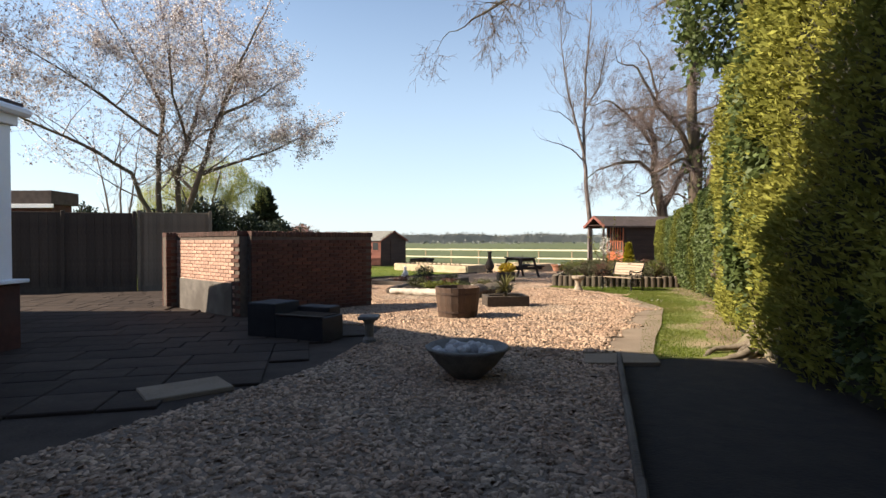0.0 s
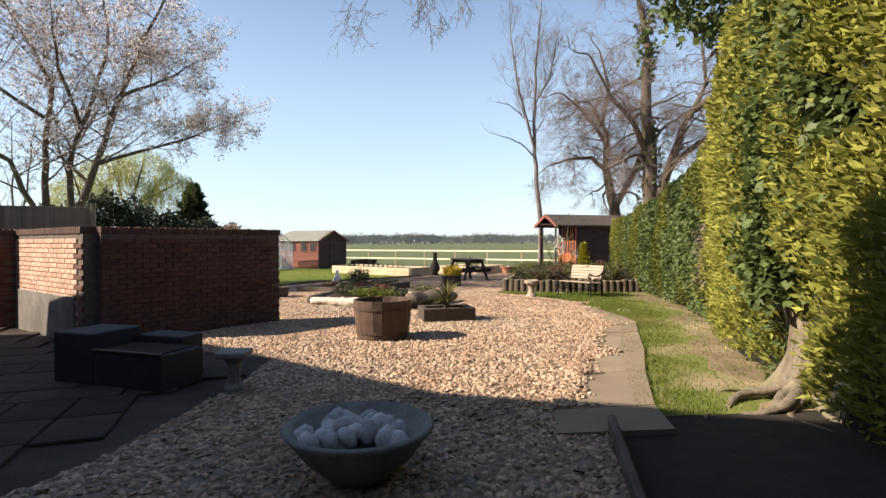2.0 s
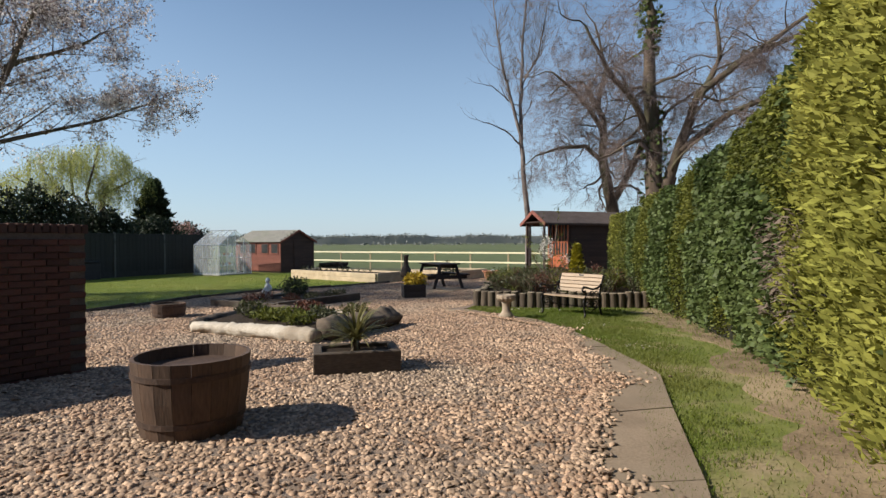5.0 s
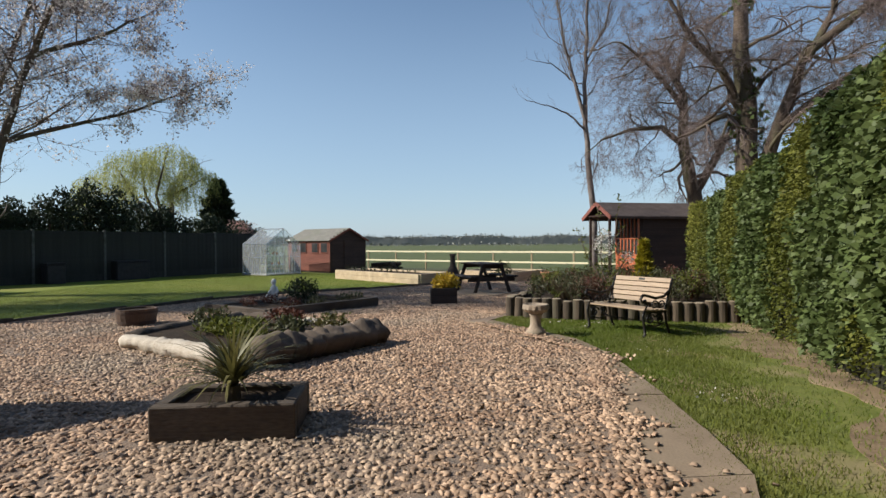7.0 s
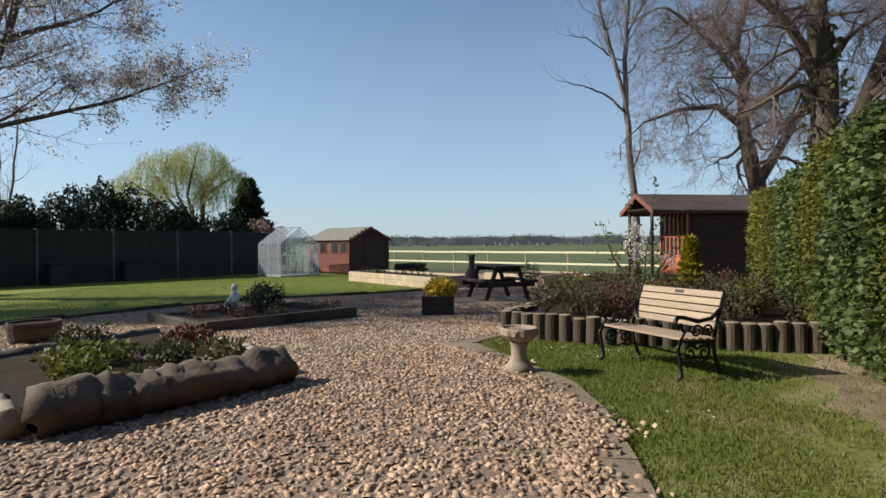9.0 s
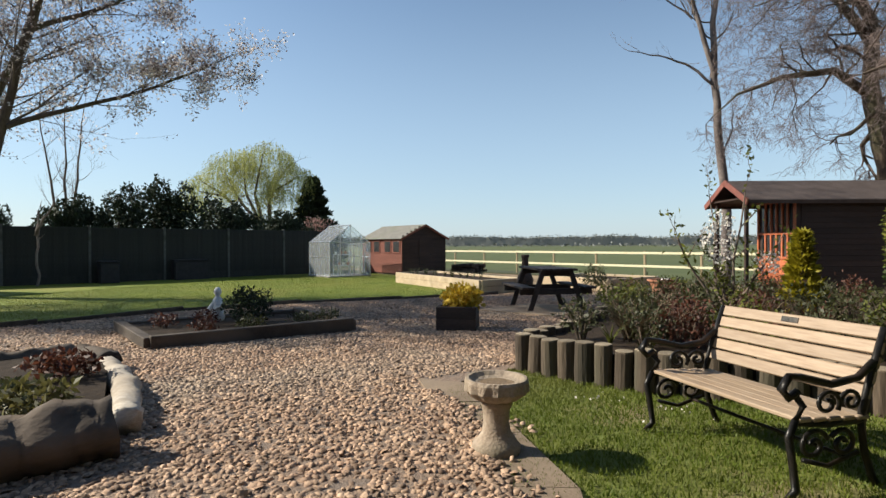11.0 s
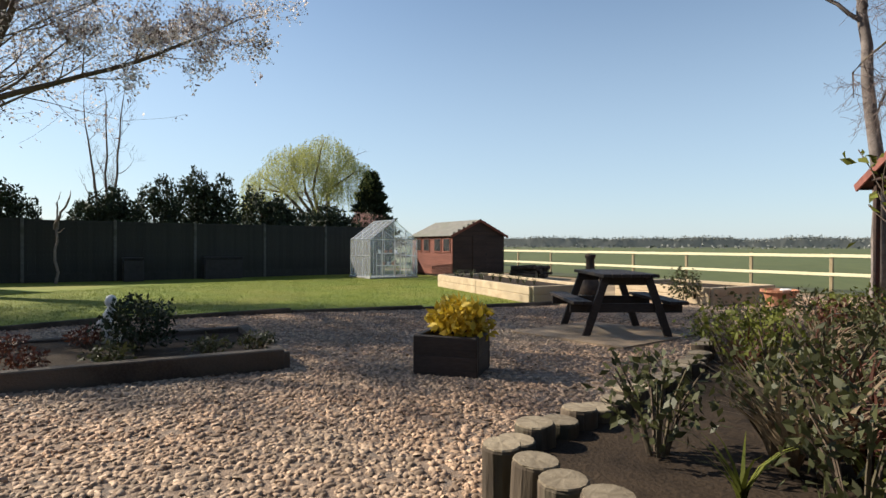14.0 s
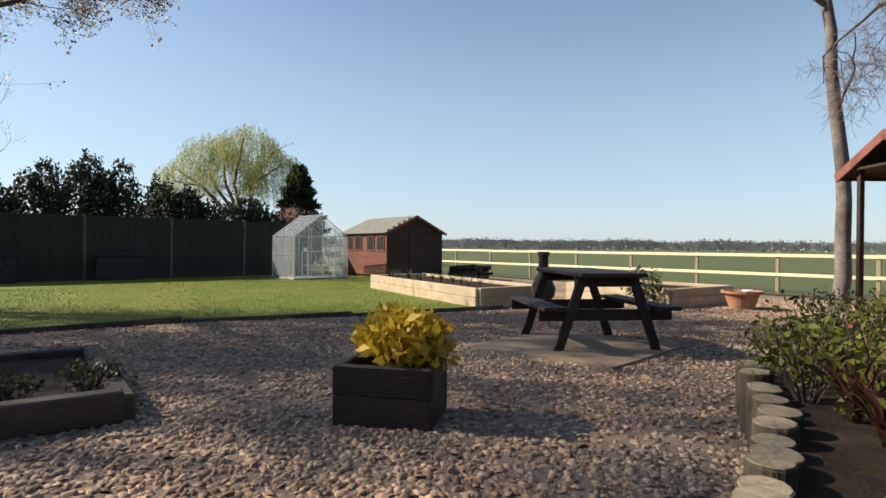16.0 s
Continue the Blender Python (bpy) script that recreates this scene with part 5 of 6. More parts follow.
def willow():
    random.seed(9)
    w, f = Wood(), Wood()
    x, y = -23.3, 52.5
    gz = ground_z(x, y)
    for a, b, c in ((-4.6, 0, 5.6), (-3.0, 1, 7.4), (-0.6, 0.4, 8.0), (2.2, -1, 8.4), (4.4, 0, 6.4), (3.4, 0.8, 7.6), (-4.0, -0.6, 6.4)):
        limb(w, f, [(x + 1.6 + a * 0.02, y, gz), (x + 1.4 + a * 0.15, y + b * 0.3, 2.6), (x + a * 0.5, y + b * 0.6, 5.2), (x + a, y + b, c)], 0.22, 0.05, 2, 7, 1.4, -0.05, 0.25, 3)
    s, inv = finish_tree("willow_tree", "weeping willow in fresh yellow-green leaf", w, f, M_BARK, M_TWIG, (x, y))
    pts = []
    # hanging strands fall from the shoulders of a few rounded boughs
    for cx, cz, r, n in ((-3.6, 5.6, 2.2, 300), (-1.2, 7.2, 2.3, 350), (1.8, 7.6, 2.3, 350), (4.2, 6.0, 1.9, 280), (0.4, 5.4, 2.6, 260), (-5.0, 4.2, 1.5, 160), (3.0, 4.6, 1.8, 170)):
        for _ in range(n):
            d = rng.normal(size=3)
            d[2] = abs(d[2]) * 0.9 + 0.1
            d /= np.linalg.norm(d)
            p = np.array([x + cx, y, cz]) + d * r * np.array([1, 0.9, 0.85]) * rng.uniform(0.75, 1.08)
            L = rng.uniform(0.5, 2.4)
            n_leaf = int(L * 12) + 2
            k = np.linspace(0, 1, n_leaf)[:, None]
            pts.append(p + np.hstack([rng.normal(0, 0.05, (n_leaf, 2)) + np.sqrt(k) * d[:2] * 0.5, -k ** 1.3 * L]))
    pts = np.concatenate(pts)
    pts = pts[pts[:, 2] > 1.0]
    add_leaves(s, inv, "crown", pts, 0.14, L_WILLOW, way=np.array([0, 0, -1.0]), spread=0.6, aspect=0.4)


def conifer(name, label, x, y, h, r, n, material, z=None, size=0.3):
    s = thing(name, label, "tree", x, y, z=z)
    part("trunk", tube(bmesh.new(), [(0, 0, -0.1), (0, 0, h * 0.9)], [r * 0.08 + 0.01, 0.006], 6), M_BARK, s)
    k = rng.uniform(0, 1, n) ** 0.8
    a = rng.uniform(0, 6.283, n)
    tier = 0.75 + 0.25 * np.sin(k * 46)
    q = r * (1 - k) ** 0.85 * tier * rng.uniform(0.55, 1.08, n) + 0.02
    pts = np.stack([q * np.cos(a), q * np.sin(a), 0.05 * h + k * h * 0.95], 1)
    part("crown", leaf_mesh("crown", pts, size, material, way=np.stack([np.cos(a), np.sin(a), 0.6 + 0 * a], 1), spread=0.4, aspect=0.35), None, s)
    return s


def evergreen_belt():
    """Dark conifers behind the boundary fence, one tree each."""
    a, b = Vector((-11.2, 42.0)), Vector((-24.4, 21.8))
    for i in range(17):
        p = a.lerp(b, (i + random.uniform(-0.2, 0.2)) / 16)
        h = (2.9, 2.9, 3.0, 3.3, 3.9, 4.3, 4.4, 3.9, 3.5, 3.2, 3.3, 3.4, 3.2, 3.4, 3.3, 3.5, 3.4)[i] * random.uniform(0.95, 1.06)
        s = thing("evergreen_bush", "dark evergreen bush standing behind the boundary fence", "bush", p.x, p.y + random.uniform(0, 1.2), group="evergreen belt")
        c = np.concatenate([blob(4200, (0, 0, h * 0.5), (1.65, 0.9, h * 0.5)), blob(700, (random.uniform(-0.6, 0.6), 0, h * 0.82), (0.6, 0.5, h * 0.3))])
        part("crown", leaf_mesh("crown", c, 0.17, L_DARK, way=np.array([0, 0, 0.8]), spread=0.8, aspect=0.5), None, s)
        part("trunk", tube(bmesh.new(), [(0, 0, -0.1), (0, 0, h * 0.8)], [0.12, 0.03], 6), M_BARK, s)
    conifer("dark_conifer", "dark pointed conifer beyond the fence", -17.6, 53.2, 6.9, 2.7, 5200, L_DARK, None, 0.5)
    shrub("pink_blossom_bush", "bush in pink blossom behind the greenhouse", -11.2, 42.3, (1.25, 1.0, 1.05), 1800, L_PINK, 0.12, 2.2)
    for i in range(3):
        shrub("far_bush", "green bush beyond the boundary fence", -40 + i * 5.2 + random.uniform(-1, 1), 58 + random.uniform(-3, 3), (2.4, 1.5, 2.4), 1100, L_SHRUB, 0.35, 2.6, group="far bushes")


def shrub(name, label, x, y, r, n, material, size, lift=None, z=None, stems=6, group="", flowers=None):
    """A shrub: a few stems and an uneven crown of single leaves."""
    s = thing(name, label, "shrub", x, y, z=z, group=group)
    lift = r[2] if lift is None else lift
    bm = bmesh.new()
    for i in range(stems):
        a = 6.283 * i / stems + random.random()
        tip = (r[0] * 0.75 * math.cos(a), r[1] * 0.75 * math.sin(a), lift + r[2] * random.uniform(0.0, 0.8))
        tube(bm, [(0.03 * math.cos(a), 0.03 * math.sin(a), -0.03), (tip[0] * 0.5, tip[1] * 0.5, tip[2] * 0.6), tip], [0.008, 0.006, 0.003], 4)
    tagged(part("framework", bm, M_BARK, s), kind="stuff")
    pts = blob(n, (0, 0, lift), r, 0.3)
    pts[:, 2] = np.maximum(pts[:, 2], 0.01)
    part("foliage", leaf_mesh("foliage", pts, size, material, way=np.array([0, 0, 0.5])), None, s)
    if flowers:
        part("bloom", leaf_mesh("bloom", blob(flowers[0], (0, 0, lift + r[2] * 0.1), r, 0.7), flowers[2], flowers[1], aspect=0.9), None, s)
    return s


def spiky(name, label, x, y, z, n, length, material, trunk=0.0, lean=0.8):
    """A rosette of long arching blades."""
    s = thing(name, label, "plant", x, y, z=z)
    if trunk:
        part("stem", lathe([(0.06, -0.02), (0.05, trunk * 0.5), (0.055, trunk)], 10, 0.006), M_BARK, s)
    v, f = [], []
    for i in range(n):
        a = rng.uniform(0, 6.283)
        e = rng.uniform(0.15, lean * 1.5)
        L = length * rng.uniform(0.7, 1.15)
        prev = None
        side = np.array([-math.sin(a), math.cos(a), 0])
        p = np.array([0, 0, trunk])
        for k in range(5):
            wd = 0.014 * (1 - k / 4.2) * (length / 0.4)
            v += [p - side * wd, p + side * wd]
            if k:
                b = len(v) - 4
                f.append((b, b + 1, b + 3, b + 2))
            ee = e + 0.28 * k
            p = p + np.array([math.cos(a) * math.sin(ee), math.sin(a) * math.sin(ee), math.cos(ee)]) * L / 4
    tagged(part("blade_clump", fast_mesh("blade_clump", np.array(v), f, 4, material), None, s), kind="stuff")
    return s


# ---- the hedge ----
HEDGE = [(3.0, 0.5), (3.12, 3.0), (3.3, 5.0), (3.55, 6.1), (4.15, 7.4), (4.55, 8.6), (5.35, 10.0), (6.0, 11.4), (6.7, 13.3), (7.33, 15.5), (8.0, 18.2), (8.55, 20.2), (9.6, 24.0)]
HEDGE_TOP = [4.7, 4.7, 4.7, 4.5, 4.25, 4.0, 3.5, 3.05, 3.0, 2.85, 2.75, 2.55, 2.6]


def hedge_at(k):
    i = min(int(k), len(HEDGE) - 2)
    u = k - i
    p = Vector(HEDGE[i]).lerp(Vector(HEDGE[i + 1]), u)
    d = (Vector(HEDGE[i + 1]) - Vector(HEDGE[i])).normalized()
    return p, Vector((d.y, -d.x)), HEDGE_TOP[i] * (1 - u) + HEDGE_TOP[i + 1] * u


def hedge_point(k, t):
    """A point on the hedge's skin: t runs from the foot of its face over the top to the back."""
    p, out, top = hedge_at(k)
    if t < 0.7:
        h = t / 0.7
        depth = 0.16 * (h * 2 - 1) ** 2 - 0.1
        z = top * h * 0.95 + 0.05
    else:
        h = (t - 0.7) / 0.3
        depth = 0.1 + 1.2 * h
        z = top * (0.95 + 0.05 * math.sin(h * math.pi)) - 0.25 * h
    q = p + out * depth
    bulge = 0.16 * noise.noise(Vector((q.x * 0.9, q.y * 0.9, z * 0.9))) + 0.12 * noise.noise(Vector((q.x * 2.6, q.y * 2.6, z * 2.6)))
    q = q - out * bulge
    return Vector((q.x, q.y, ground_z(q.x, q.y) + z + bulge * 0.6))


def hedge():
    sections = [("conifer_hedge", "tall golden-green conifer hedge, half in house shadow", 0, 6.6), ("mixed_hedge", "clipped hedge of glossy leaves and ivy along the garden", 6.6, len(HEDGE) - 1.0)]
    for name, label, k0, k1 in sections:
        s = tagged(new(name), label, "hedge")
        p, o, top = hedge_at(k0)
        s.matrix_basis = pose(p.x, p.y, ground_z(p.x, p.y))
        inv = s.matrix_basis.inverted()
        bm = bmesh.new()
        nk, nt = int((k1 - k0) * 8) + 1, 20
        grid = []
        for i in range(nk):
            k = k0 + (k1 - k0) * i / (nk - 1)
            out = hedge_at(min(k, k1 - 1e-4))[1]
            grid.append([bm.verts.new(inv @ (hedge_point(min(k, k1 - 1e-4), j / (nt - 1)) + Vector((out.x, out.y, 0)) * 0.16 - Vector((0, 0, 0.1)))) for j in range(nt)])
        for a, b in zip(grid, grid[1:]):
            for j in range(nt - 1):
                bm.faces.new((a[j], b[j], b[j + 1], a[j + 1]))
        for row in (grid[0], grid[-1]):
            p0, pn = row[0].co, row[-1].co
            foot = bm.verts.new((pn.x, pn.y, p0.z))
            bm.faces.new(row + [foot])
        # Near-black backing sheet paints the shade between and behind the leaves.
        part("inner_shade", bm, M_HEDGESHADE, s)
        sets = {"gold": [], "laurel": [], "ivy": [], "brown": []}
        ways = {"gold": [], "laurel": [], "ivy": [], "brown": []}
        total = 115000 if name == "conifer_hedge" else 100000
        for _ in range(total):
            k, t = random.uniform(k0, k1 - 1e-3), random.random() ** 0.8
            q = hedge_point(k, t)
            out = hedge_at(k)[1]
            # conifer near the house and in one strip further on, ivy between
            n1 = noise.noise(Vector((q.x * 0.55, q.y * 0.55, q.z * 0.25)))
            v = q.y + 0.9 * n1 + random.gauss(0, 0.25)
            gold = v < 6.5 or 7.5 < v < 10.6
            if gold:
                kind = "ivy" if n1 > 0.4 else "gold"
            else:
                kind = "gold" if n1 > 0.36 and random.random() < 0.6 or (v < 7.5 and random.random() < 0.35) else "ivy" if (v < 7.6 or n1 < 0.0) else "laurel"
            if abs(q.y - 11.0) < 0.6 + 0.5 * n1 and 0.5 < q.z < 1.5 + 0.4 * n1 and random.random() < 0.5:
                kind = "brown"
            if q.z < 1.0 and abs(q.y - 6.68) < 0.5:
                continue
            if t < 0.02 and random.random() < 0.5:
                continue
            dd = random.uniform(-0.1, 0.12)
            q = q + Vector((out.x, out.y, 0)) * dd
            sets[kind].append(inv @ q)
            ways[kind].append((-out.x * 0.8, -out.y * 0.8, 0.55 if kind == "gold" else -0.35))
        for kind, size, aspect, mt, nm in (("gold", 0.08, 0.38, L_CONIFER, "conifer_fronds"), ("laurel", 0.052, 0.55, L_LAUREL, "glossy_leaves"), ("ivy", 0.07, 0.8, L_IVY, "ivy_leaves"), ("brown", 0.09, 0.2, M_TWIG, "dead_twigs")):
            if len(sets[kind]) > 10:
                part(nm, leaf_mesh(nm, np.array([tuple(v) for v in sets[kind]]), size, mt, way=np.array(ways[kind]), spread=0.5, aspect=aspect), None, s)
    # the old trunk at the foot of the conifers, with its surface roots
    s = thing("tree_trunk", "broad old trunk with ivy and spreading surface roots", "tree", 4.06, 6.68)
    bm = bmesh.new()
    rings = []
    for k in range(22):
        h = k / 21
        z = -0.12 + 2.1 * h
        row = []
        for q in range(40):
            a = 2 * math.pi * q / 40
            flare = 0.27 * max(0.0, 1 - h * 3.4) ** 2
            flute = 0.5 + 0.5 * math.cos(a * 5 + 0.8 + 0.6 * math.sin(a * 2))
            r = 0.19 - 0.04 * h + flare * (0.35 + 1.1 * flute) + 0.03 * noise.noise(Vector((math.cos(a) * 3, math.sin(a) * 3, z * 1.6))) + 0.012 * noise.noise(Vector((math.cos(a) * 11, math.sin(a) * 11, z * 4)))
            row.append(bm.verts.new((r * math.cos(a) + 0.04 * h, r * math.sin(a), z)))
        rings.append(row)
    for a, b in zip(rings, rings[1:]):
        for q in range(40):
            bm.faces.new((a[q], a[(q + 1) % 40], b[(q + 1) % 40], b[q]))
    part("trunk", bm, M_BARKPALE, s)
    for a, L, r in ((168, 0.9, 0.04), (184, 1.25, 0.05), (198, 1.0, 0.045), (211, 1.35, 0.055), (226, 1.05, 0.045), (240, 1.2, 0.05), (256, 0.95, 0.04), (275, 0.9, 0.045), (300, 0.7, 0.04)):
        a = radians(a)
        pts, rad = [], []
        for k in range(15):
            u = k / 14
            d = 0.16 + (L - 0.16) * u
            w = 0.3 * math.sin(u * 5 + a * 7) * u
            pts.append((d * math.cos(a + w), d * math.sin(a + w), 0.16 * (1 - u) ** 3 + 0.02 * math.sin(u * 9 + a * 3) - 0.03 * u))
            rad.append(r * (1.25 - 1.05 * u) * random.uniform(0.85, 1.15))
        bm = tube(bmesh.new(), pts, rad, 9, 0.8)
        for v in bm.verts:
            v.co += Vector((noise.noise(v.co * 17), noise.noise(v.co * 17 + Vector((5, 0, 0))), noise.noise(v.co * 17 + Vector((0, 9, 0))))) * 0.014
        part("root", bm, M_BARKPALE, s, smooth=True)
    pts = np.array([(0.24 * math.cos(a) * random.uniform(1, 1.3) - 0.12, 0.24 * math.sin(a) * random.uniform(1, 1.3) + 0.12, random.uniform(0.8, 2.6)) for a in np.linspace(1.6, 4.4, 1500)])
    part("ivy", leaf_mesh("ivy", pts, 0.09, L_IVY, way=np.array([-0.6, -0.4, -0.4]), spread=0.5, aspect=0.85), None, s)


M_STRAW = leaf_mat("dry_straw_stem", (0.112, 0.08, 0.048), (0.224, 0.168, 0.104), 0.8, 0.2)
# Dark skin colour for the shaded inside of the hedge.
M_HEDGESHADE = mat("hedge_inner_shade", (0.0096, 0.0112, 0.0048), (0.028, 0.0256, 0.0144), 8, 0.95)
M_BARKPALE = mat("pale_rough_bark", (0.088, 0.0664, 0.0448), (0.216, 0.172, 0.12), 7, 0.95, bump=1.0, fine=34, stretch=(1, 1, 0.3), c=(0.128, 0.12, 0.048))
M_DRYGRASS = mat("worn_grass", (0.085, 0.105, 0.014), (0.16, 0.165, 0.035), 4.5, 0.95, bump=0.7, fine=60, c=(0.27, 0.2, 0.115))
M_WHITELOG = mat("bleached_log", (0.336, 0.28, 0.216), (0.544, 0.48, 0.4), 4, 0.85, bump=0.7, fine=40, stretch=(0.3, 1, 1), c=(0.24, 0.184, 0.128))
M_DARKLOG = mat("dark_rotting_log", (0.0176, 0.0128, 0.0096), (0.08, 0.0576, 0.0416), 5, 0.9, bump=1.0, fine=30, stretch=(0.5, 0.5, 1), c=(0.136, 0.1, 0.072))


def rockery():
    s = thing("log_bed", "bed edged with bleached and dark fallen logs on shingle", "flower bed", 0.2, 16.2)
    inv = s.matrix_basis.inverted()

    def log(pts, r, mt, label, hewn=0.0):
        P = []
        for a, b in zip(pts, pts[1:]):
            for k in range(24):
                q = Vector(a).lerp(Vector(b), k / 24)
                P.append(q)
        P.append(Vector(pts[-1]))
        W = [(q.x + random.gauss(0, 0.006), q.y + random.gauss(0, 0.006), ground_z(q.x, q.y) + r * 0.8 + random.gauss(0, 0.004)) for q in P]
        bm = tube(bmesh.new(), W, [r * random.uniform(0.93, 1.05) for _ in W], 18, 0.9)
        bm.verts.ensure_lookup_table()
        for i, v in enumerate(bm.verts):
            # hewn logs are squarer in section
            a, c = 2 * math.pi * (i % 18) / 18 + 0.35, Vector(W[i // 18])
            v.co = c + (v.co - c) * (1 + hewn * (1 / max(abs(math.cos(a)), abs(math.sin(a))) - 1))
        for v in bm.verts:
            n = r * (0.3 * noise.noise(Vector((v.co.x * 2.2, v.co.y * 2.2, v.co.z * 9))) + 0.1 * noise.noise(v.co * 9) + 0.14 * noise.noise(v.co * 27))
            v.co += Vector((n * 0.6, n * 0.6, n))
        bmesh.ops.transform(bm, matrix=inv, verts=bm.verts[:])
        part("log", bm, mt, s, label, smooth=True)
    log([(-1.5, 15.6), (-0.4, 14.95), (0.72, 14.2)], 0.115, M_WHITELOG, "bleached pale fallen log")
    log([(0.82, 14.3), (1.3, 15.1), (1.88, 16.05)], 0.18, M_DARKLOG, "dark rotting log", 0.8)
    log([(1.7, 16.35), (0.85, 17.15), (-0.1, 17.85)], 0.105, M_WHITELOG, "bleached pale fallen log")
    log([(-1.55, 15.8), (-1.35, 17.0), (-1.0, 18.3), (-0.2, 17.95)], 0.12, M_DARKLOG, "dark rotting log")
    soil_patch(s, [(-1.5, 15.7), (0.75, 14.35), (1.75, 16.1), (-0.1, 17.85), (-1.0, 18.2)], 0.16)
    z = ground_z(0, 16) + 0.12
    for x, y, r, n, mt in ((-0.2, 16.0, (0.5, 0.4, 0.12), 900, L_LAUREL), (0.55, 16.2, (0.3, 0.3, 0.11), 420, L_SHRUB), (1.2, 16.1, (0.28, 0.25, 0.15), 320, L_PALM), (0.3, 15.3, (0.3, 0.25, 0.12), 380, L_LAUREL), (-0.8, 16.6, (0.35, 0.3, 0.16), 420, L_SHRUB), (0.2, 17.1, (0.35, 0.3, 0.12), 420, L_RED), (0.9, 15.2, (0.2, 0.2, 0.1), 200, L_SHRUB)):
        shrub("bed_plant", "low leafy plant growing in the log-edged bed", x, y, r, n, mt, 0.07, z=z, group="log bed plants")


def bed_plants():
    zb = lambda x, y, h: ground_z(x, y) + h
    # sleeper bed by the lawn
    shrub("round_shrub", "clipped dark green round shrub in the sleeper bed", -0.75, 21.1, (0.42, 0.4, 0.3), 1500, L_DARK, 0.06, z=zb(0, 21, 0.1))
    for x, y in ((-1.7, 20.3), (-0.6, 19.9), (0.2, 21.2), (0.4, 21.7), (-1.5, 21.0), (-0.2, 20.4)):
        shrub("heather", "low russet heather in the sleeper bed", x, y, (0.24, 0.22, 0.11), 260, L_RED if x < -0.4 else L_SHRUB, 0.05, z=zb(x, y, 0.1), group="heathers")
    bm = lathe([(0.1, -0.02), (0.12, 0.05), (0.1, 0.14), (0.075, 0.25), (0.085, 0.34), (0.05, 0.4), (0.035, 0.42), (0.06, 0.46), (0.065, 0.5), (0.045, 0.55), (0.01, 0.57)], 14)
    tube(bm, [(-0.05, -0.05, 0.3), (-0.13, -0.1, 0.16), (-0.17, -0.14, 0.02)], 0.032, 8)
    tube(bm, [(0.07, 0, 0.36), (0.11, -0.05, 0.25), (0.04, -0.1, 0.2)], 0.026, 8)
    me = mesh_of(bm, "garden_statue", M_PALE, True)
    tagged(part("garden_statue", me, None, m=pose(-1.5, 21.3, zb(0, 21.2, 0.1))), "pale stone statue of a small seated figure in the bed", "statue")
    # golden shrub in the square planter, palm in the sleeper planter
    s = shrub("golden_shrub", "bright golden-yellow leafy shrub in a timber planter", 2.64, 22.2, (0.35, 0.3, 0.2), 850, L_YELLOW, 0.1, 0.18, z=zb(2.6, 22.2, 0.34), stems=10)
    spiky("small_palm", "spiky little palm in the sleeper planter", 1.42, 12.3, zb(1.4, 12.3, 0.19), 130, 0.6, L_PALM, 0.12, 0.8)
    # border behind the logs
    random.seed(42)
    spots = []
    for _ in range(240):
        x, y = random.uniform(4.2, 9.0), random.uniform(19.0, 26.5)
        if inside(x, y, [(5.2, 23.0), (4.95, 21.2), (4.6, 19.9), (4.75, 19.3), (5.3, 18.95), (8.0, 18.7), (9.3, 21.5), (9.6, 25.0), (7.6, 26.6), (6.0, 25.2)]) and all((x - a) ** 2 + (y - b) ** 2 > 0.15 for a, b in spots):
            spots.append((x, y))
    for i, (x, y) in enumerate(spots):
        mt = (L_SHRUB, L_SHRUB, L_RED, L_LAUREL, L_SHRUB)[i % 5]
        r = random.uniform(0.22, 0.42)
        shrub("border_shrub", "twiggy spring shrub with sparse leaves in the border", x, y, (r, r, random.uniform(0.2, 0.4)), random.randint(280, 520), mt, 0.052, random.uniform(0.22, 0.36), zb(x, y, 0.27), 14, "border shrubs")
    for x, y in ((4.95, 19.3), (5.4, 19.5), (6.1, 19.2), (5.2, 20.4)):
        spiky("strap_leaf_plant", "clump of upright green strap leaves in the border", x, y, zb(x, y, 0.28), 16, 0.34, L_LAUREL, 0, 0.3)
    for i in range(44):
        x, y = random.uniform(5.1, 7.9), random.uniform(19.3, 23.0)
        spiky("dry_stems", "clump of dry brown stems in the border", x, y, zb(x, y, 0.28), 34, random.uniform(0.4, 0.62), M_STRAW if i % 2 else L_RED, 0, 0.35)
    conifer("golden_conifer", "small conical golden conifer in the border", 7.45, 21.6, 1.25, 0.3, 2400, L_GOLD, zb(7.4, 21.6, 0.28), 0.1)
    random.seed(8)
    w, f = Wood(), Wood()
    x, y = 6.35, 20.9
    for dx, dy, h in ((-0.5, 0, 1.5), (-0.1, 0.1, 2.0), (0.25, 0, 2.1), (0.45, -0.1, 1.3)):
        limb(w, f, [(x, y, zb(x, y, 0.25)), (x + dx * 0.4, y + dy, 0.4), (x + dx, y + dy * 2, h - 0.5)], 0.022, 0.009, 1, 5, 0.4, 0.2, 0.15, 2)
    s, inv = finish_tree("blossom_shrub", "upright shrub with clusters of white blossom", w, f, M_TWIG, M_TWIG, (x, y))
    t = np.array(f.tips)
    add_leaves(s, inv, "foliage", t[rng.integers(0, len(t), 420)] + rng.normal(size=(420, 3)) * 0.05, 0.07, L_LAUREL)
    add_leaves(s, inv, "blossom", np.concatenate([blob(480, (x - 0.05, y, 1.05), (0.22, 0.22, 0.36)), blob(220, (x + 0.5, y, 0.75), (0.16, 0.16, 0.16))]), 0.034, L_WHITE, aspect=0.9)
    # green shoots in the raised beds
    for i in range(14):
        k = i / 13
